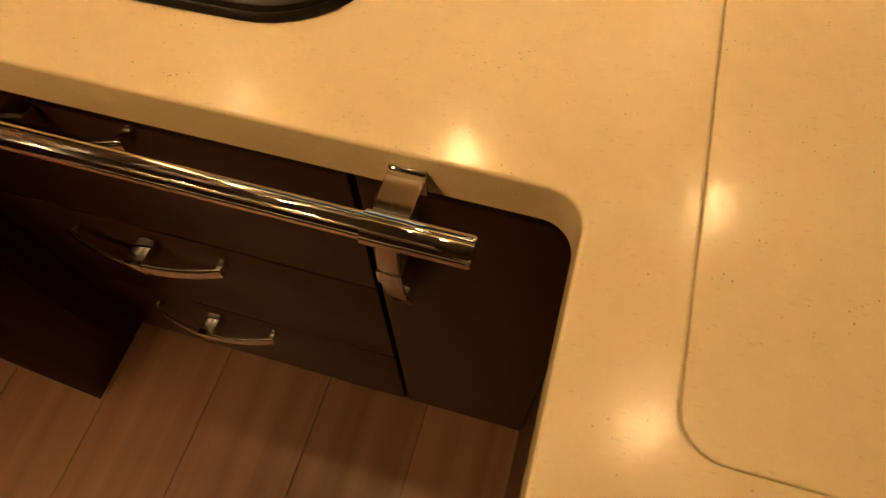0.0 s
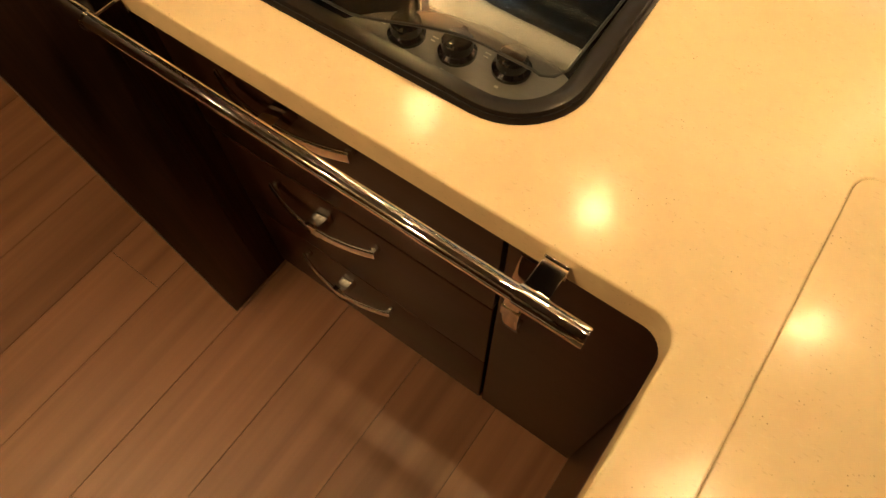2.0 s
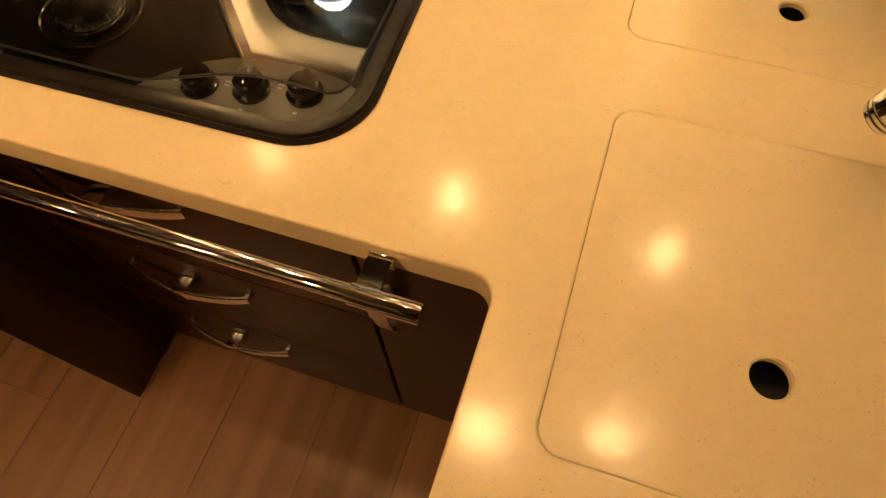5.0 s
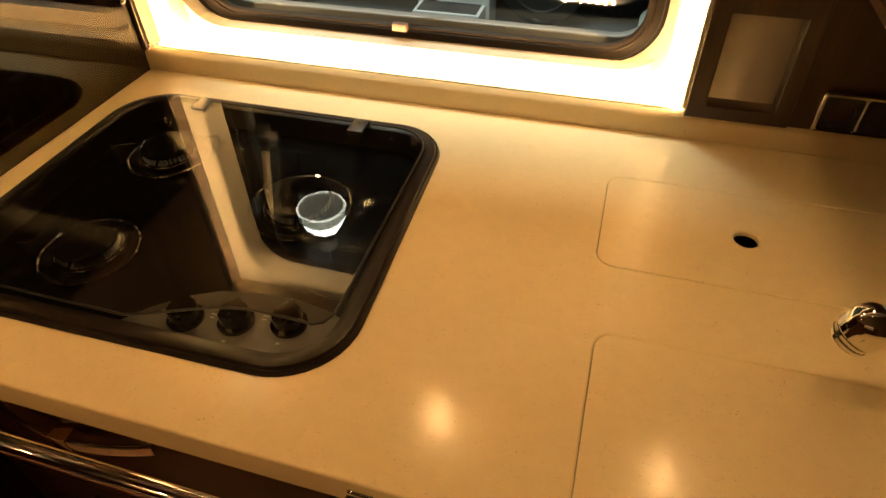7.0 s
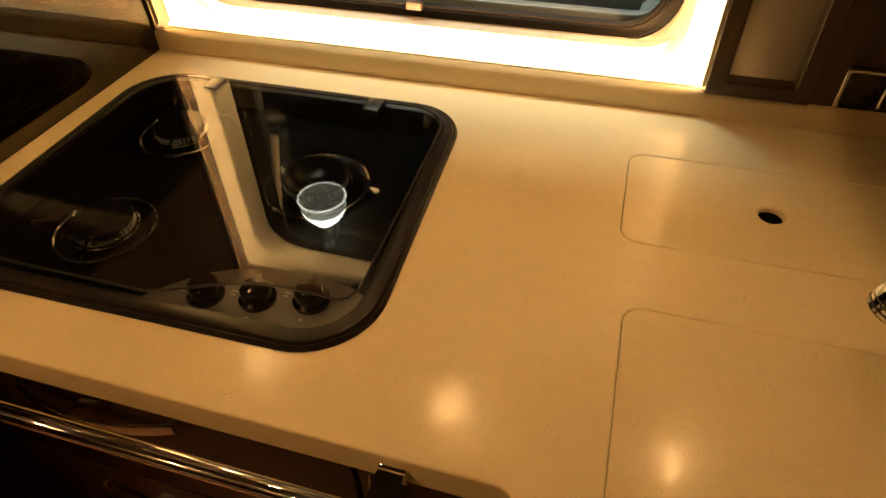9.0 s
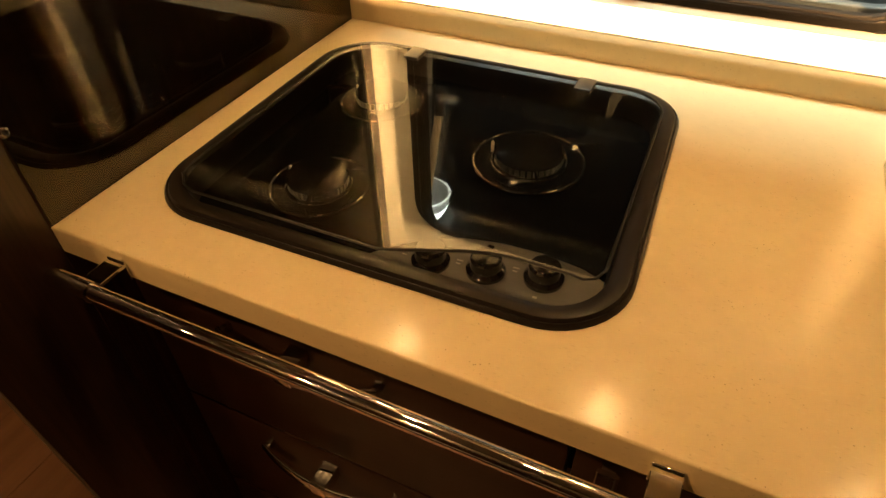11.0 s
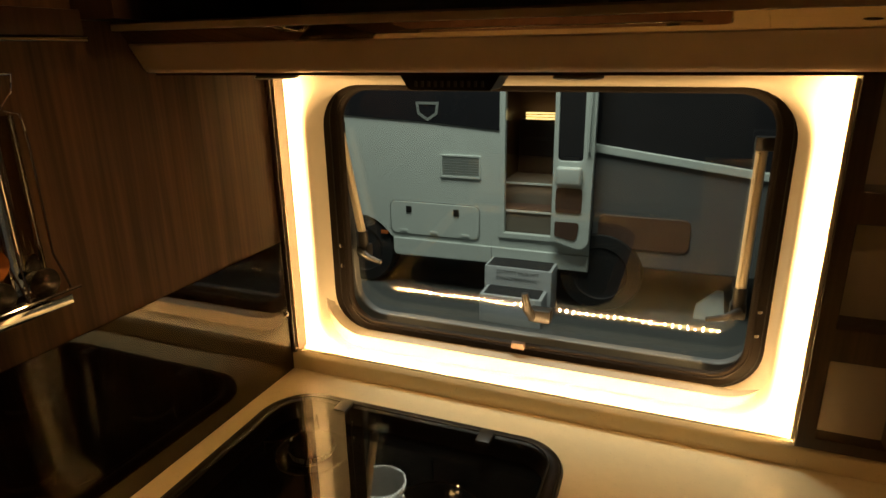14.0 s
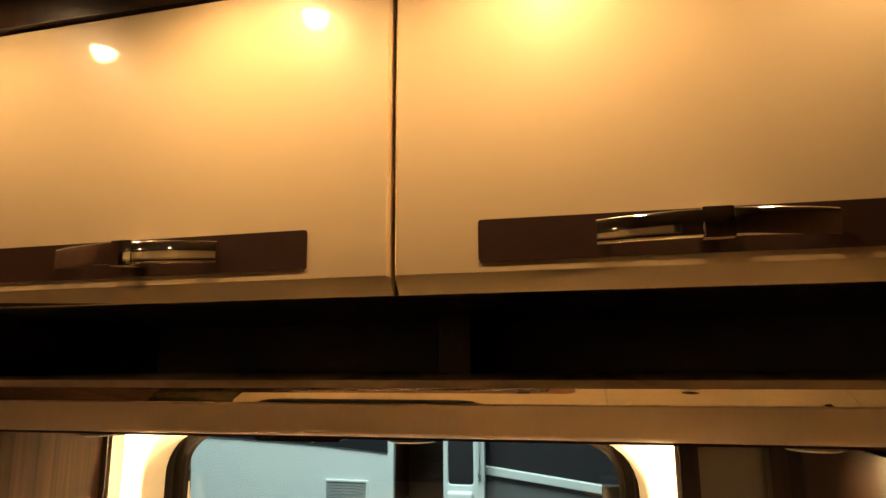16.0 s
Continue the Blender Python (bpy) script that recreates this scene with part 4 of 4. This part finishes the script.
lk = part("locker_flap", prismed(rrect(-2.74, -1.825, -0.175, 0.150, 0.06, 6), VY + 0.005, VY - 0.014, chamfer=0.006, to=FRONT), VAN_WHITE, van)
part("flap_seal", prismed(rrect(-2.750, -1.815, -0.185, 0.160, 0.07, 6), VY + 0.004, VY - 0.008, [rrect(-2.742, -1.823, -0.177, 0.152, 0.06, 6)], to=FRONT), VAN_SLAT, lk)
for x in (-2.54, -2.05):
    part("latch", boxed(x - 0.028, x + 0.028, VY - 0.026, VY - 0.0145, 0.045, 0.110, bevel=0.008), BLACK, lk)
for x in (-2.60, -2.28, -1.96):
    part("hinge", boxed(x - 0.04, x + 0.04, VY - 0.026, VY - 0.0145, -0.155, -0.125, bevel=0.006), VAN_WHITE, lk)
part("marker_lamp", boxed(-2.86, -2.78, VY - 0.014, VY - 0.001, -0.20, -0.165, bevel=0.004), mat("amber_marker", (0.5, 0.12, 0.03), 0.3), van)
part("seam", boxed(-1.70, -1.694, VY - 0.0225, VY - 0.0205, -0.395, -0.222), VAN_GREY, van)
# the inside, seen through the entrance
part("entrance_back", boxed(-1.75, -0.95, VY + 0.95, VY + 0.99, -0.3, 1.9), BROWN_PANEL, van)
part("entrance_side", boxed(-1.75, -1.70, VY + 0.06, VY + 0.949, -0.3, 1.9), DARK_WOOD, van)
part("entrance_side", boxed(-1.03, -0.98, VY + 0.06, VY + 0.949, -0.3, 1.9), DARK_WOOD, van)
part("entrance_ceiling", boxed(-1.75, -0.95, VY + 0.06, VY + 0.949, 1.6, 1.64), BEIGE, van)
ent = part("entrance_step", boxed(-1.69, -1.04, VY + 0.06, VY + 0.30, -0.12, 0.135, bevel=0.01), STEP_TAUPE, van)
part("upper_step", boxed(-1.69, -1.04, VY + 0.301, VY + 0.94, -0.12, 0.345, bevel=0.01), STEP_TAUPE, ent)
part("step_nosing", boxed(-1.69, -1.04, VY + 0.285, VY + 0.3005, 0.325, 0.3455, bevel=0.003), VAN_WHITE, ent)
part("step_nosing", boxed(-1.69, -1.04, VY + 0.045, VY + 0.0595, 0.115, 0.1355, bevel=0.003), VAN_WHITE, ent)
part("tread", boxed(-1.66, -1.06, VY + 0.07, VY + 0.29, 0.1355, 0.145), BROWN_PANEL, ent)
fur = part("inner_cabinet", boxed(-1.66, -1.12, VY + 0.75, VY + 0.94, 0.346, 0.88, bevel=0.01), DARK_WOOD, van)
for k in range(3):
    part("drawer", boxed(-1.60, -1.18, VY + 0.732, VY + 0.749, 0.375 + 0.165 * k, 0.52 + 0.165 * k, bevel=0.006), DARK_WOOD, fur)
for k in range(3):
    part("strip_lamp", boxed(-1.60, -1.20, VY + 0.78, VY + 0.80, 0.8805 + 0.026 * k, 0.896 + 0.026 * k), STRIPLAMP, fur)
# the open door
od = part("entrance_door", prismed(rounded([(-1.125, -0.07), (-0.79, -0.16), (-0.775, 1.9), (-1.125, 1.9)], [0.02, 0.09, 0.05, 0.02], 6), 4.93, 4.87, [rrect(-1.085, -0.875, 0.64, 1.75, 0.03, 4)], chamfer=0.008, to=FRONT), VAN_WHITE, van)
part("door_pane", boxed(-1.084, -0.876, 4.895, 4.905, 0.641, 1.749), VAN_DARK, od)
part("pocket", boxed(-1.09, -0.87, 4.80, 4.869, 0.44, 0.60, bevel=0.03, seg=3), VAN_WHITE, od)
part("pocket_panel", prismed(rrect(-1.09, -0.865, 0.19, 0.41, 0.03, 4), 4.869, 4.862, to=FRONT), BROWN_PANEL, od)
part("pocket_panel", prismed(rounded([(-1.09, -0.02), (-0.90, -0.06), (-0.875, 0.11), (-1.09, 0.11)], [0.02, 0.04, 0.03, 0.02], 4), 4.869, 4.862, to=FRONT), BROWN_PANEL, od)
part("grab_handle", tubed([(-0.825, 4.87, 0.70), (-0.828, 4.83, 0.74), (-0.828, 4.83, 1.35), (-0.825, 4.87, 1.39)], 0.012, 10), VAN_WHITE, od)
# cab end, beside the open door
cab = part("cab_side", prismed([(-0.80, -0.30), (3.0, -0.30), (3.0, 0.28), (0.5, 0.58), (-0.80, 0.755)], VY + 0.10, VY + 0.05, chamfer=0.02, to=FRONT), VAN_GREY, van)
part("cab_band", prismed([(-0.80, 0.70), (0.5, 0.53), (3.0, 0.20), (3.0, 0.29), (0.5, 0.60), (-0.80, 0.77)], VY + 0.10, VY + 0.02, chamfer=0.008, to=FRONT), VAN_WHITE, van)
part("cab_glass", prismed([(-0.80, 0.771), (0.5, 0.601), (3.0, 0.291), (3.0, 2.1), (-0.80, 2.1)], VY + 0.09, VY + 0.06, to=FRONT), VAN_DARK, van)
# flat brown rounded plate set on the grey side
part("brown_plate", prismed(rrect(-0.74, 0.02, -0.13, 0.16, 0.06, 5), VY + 0.05, VY + 0.035, chamfer=0.006, to=FRONT), BROWN_PANEL, van)


def wheel(x, r):
    m = Matrix.Translation((x, VY + 0.02, G + r)) @ pose(0, 0, 0, 90, 0, 0)
    w = part("wheel", lathed([(r * 0.62, -0.20), (r * 0.96, -0.19), (r, -0.16), (r, -0.03), (r * 0.95, 0.0), (r * 0.66, 0.012), (r * 0.62, 0.0)], n=36, m=m), RUBBER, van)
    part("rim", lathed([(r * 0.615, -0.05), (r * 0.615, 0.004), (r * 0.55, 0.0), (r * 0.5, -0.03), (r * 0.2, -0.02), (r * 0.16, 0.0), (0, 0.002)], n=36, m=m), RUBBER, w)


wheel(-3.10, 0.36)
wheel(-0.70, 0.37)

steps = thing("entrance_steps", "pale grey two-tier entrance steps with dark treads before the motorhome", "steps")
part("lower_tier", boxed(-1.645, -1.095, 4.46, 4.70, G + 0.001, -0.485, bevel=0.008), STEP_GREY, steps)
part("upper_tier", boxed(-1.675, -1.065, 4.701, 4.96, G + 0.001, -0.306, bevel=0.008), STEP_GREY, steps)
part("tread", boxed(-1.615, -1.125, 4.485, 4.69, -0.4845, -0.479), CARPET, steps)
part("tread", boxed(-1.65, -1.09, 4.72, 4.94, -0.3055, -0.300), CARPET, steps)
for k, words in enumerate(("ZUTRITT NUR MIT", "STANDPERSONAL!")):
    cu = bpy.data.curves.new("sign_text", "FONT")
    cu.body, cu.size, cu.align_x, cu.extrude = words, 0.047, "CENTER", 0.0005
    tmp = new("sign_text", cu)
    me = bpy.data.meshes.new_from_object(tmp.evaluated_get(bpy.context.evaluated_depsgraph_get()))
    bpy.data.objects.remove(tmp)
    me.transform(Matrix.Translation((-1.37, 4.6995, -0.368 - 0.058 * k)) @ pose(0, 0, 0, 90, 0, 0))
    me.materials.append(BLACK)
    ob = new("sign_text", me)
    ob.parent = steps

card = thing("folded_card", "small white folded card standing on the hall floor", "card")
part("front_leaf", prismed([(0.12, G + 0.001), (0.37, G + 0.001), (0.34, G + 0.27), (0.29, G + 0.28), (0.13, G + 0.12)], 5.165, 5.155, to=lambda u, v, w: (u, w + (v - G) * 0.12, v)), VAN_WHITE, card)
part("back_leaf", prismed([(0.12, G + 0.001), (0.37, G + 0.001), (0.34, G + 0.265), (0.29, G + 0.275), (0.13, G + 0.115)], 5.235, 5.225, to=lambda u, v, w: (u, w - (v - G) * 0.10, v)), VAN_WHITE, card)

# ---- hall lighting ----
LX, LY, LZ = -1.685, 2.60, 2.945
bell = thing("hall_lamp", "bell-shaped milky hall lamp hanging outside the window", "lamp")
pr = [(0.157, 0.0), (0.157, 0.010), (0.152, 0.06), (0.140, 0.10), (0.120, 0.140), (0.095, 0.175), (0.07, 0.20)]
b = bmesh.new()
lathe(b, pr + [(0.066, 0.197), (0.091, 0.172), (0.116, 0.137), (0.136, 0.098)], (LX, LY, LZ), 36)
part("bell", b, BELL, bell)
part("liner", lathed([(0.146, 0.02), (0.134, 0.097), (0.113, 0.135), (0.088, 0.165), (0.04, 0.180), (0.0, 0.182)], (LX, LY, LZ), 36), BELL_INNER, bell)
part("inner_bulb", lathed([(0.0, 0.085), (0.03, 0.092), (0.05, 0.115), (0.05, 0.145), (0.03, 0.170), (0, 0.175)], (LX + 0.02, LY, LZ), 24), BELL, bell)
part("rim_ring", tubed([(LX + 0.155 * math.cos(a), LY + 0.155 * math.sin(a), LZ + 0.004) for a in (2 * math.pi * k / 36 for k in range(37))], 0.007, 8, caps=False), BELL_RIM, bell)
# glowing shell round the bell's upper part, standing in for its lit outside
part("lit_top", lathed([(0.1455, 0.088), (0.1435, 0.10), (0.1235, 0.142), (0.0985, 0.178), (0.074, 0.2002)], (LX, LY, LZ), 36), BELL_TOP, bell)
part("housing", lathed([(0.072, 0.2035), (0.08, 0.22), (0.07, 0.34), (0.03, 0.36), (0, 0.362)], (LX, LY, LZ), 24), BLACK, bell)
part("cable", tubed([(LX, LY, LZ + 0.36), (LX, LY, 8.999)], 0.006, 8), BLACK, bell)
setting("hall_roof", boxed(-40, 40, -20, 20, 9, 9.1), HALL_WALL, "dark roof of the exhibition hall", "roof")
hl = bpy.data.lights.new("hall_light", "AREA")
hl.energy, hl.color, hl.size, hl.shape = HALL_W, (0.86, 1.0, 0.95), 3.0, "DISK"
ho = new("hall_light", hl)
ho.location = (-1.5, 2.6, 6.0)
ho.rotation_euler = (radians(22), 0, 0)

# ---- floor planks ----
edges_x = [-2.19, -1.98, -1.78, -1.575, -1.375, -1.163, -0.986, -0.780, -0.577, -0.359, -0.155, 0.045, 0.25, 0.45, 0.655]
offs = [0.31, -0.52, 0.1, -0.35, 0.22, -0.176, 0.42, -0.61, 0.28, -0.42, 0.12, -0.3, 0.3, -0.5]
for i, (a, b) in enumerate(zip(edges_x, edges_x[1:])):
    cuts = sorted({YBACK + 0.005, 0.69, *[c for c in (offs[i] - 1.2, offs[i]) if YBACK + 0.1 < c < 0.6]})
    for c, d in zip(cuts, cuts[1:]):
        part("plank", boxed(a + 0.0006, b - 0.0006, c + 0.0006, d - 0.0006, -0.0035, 0.0, bevel=0.0006, seg=1), PLANK, floor_base)
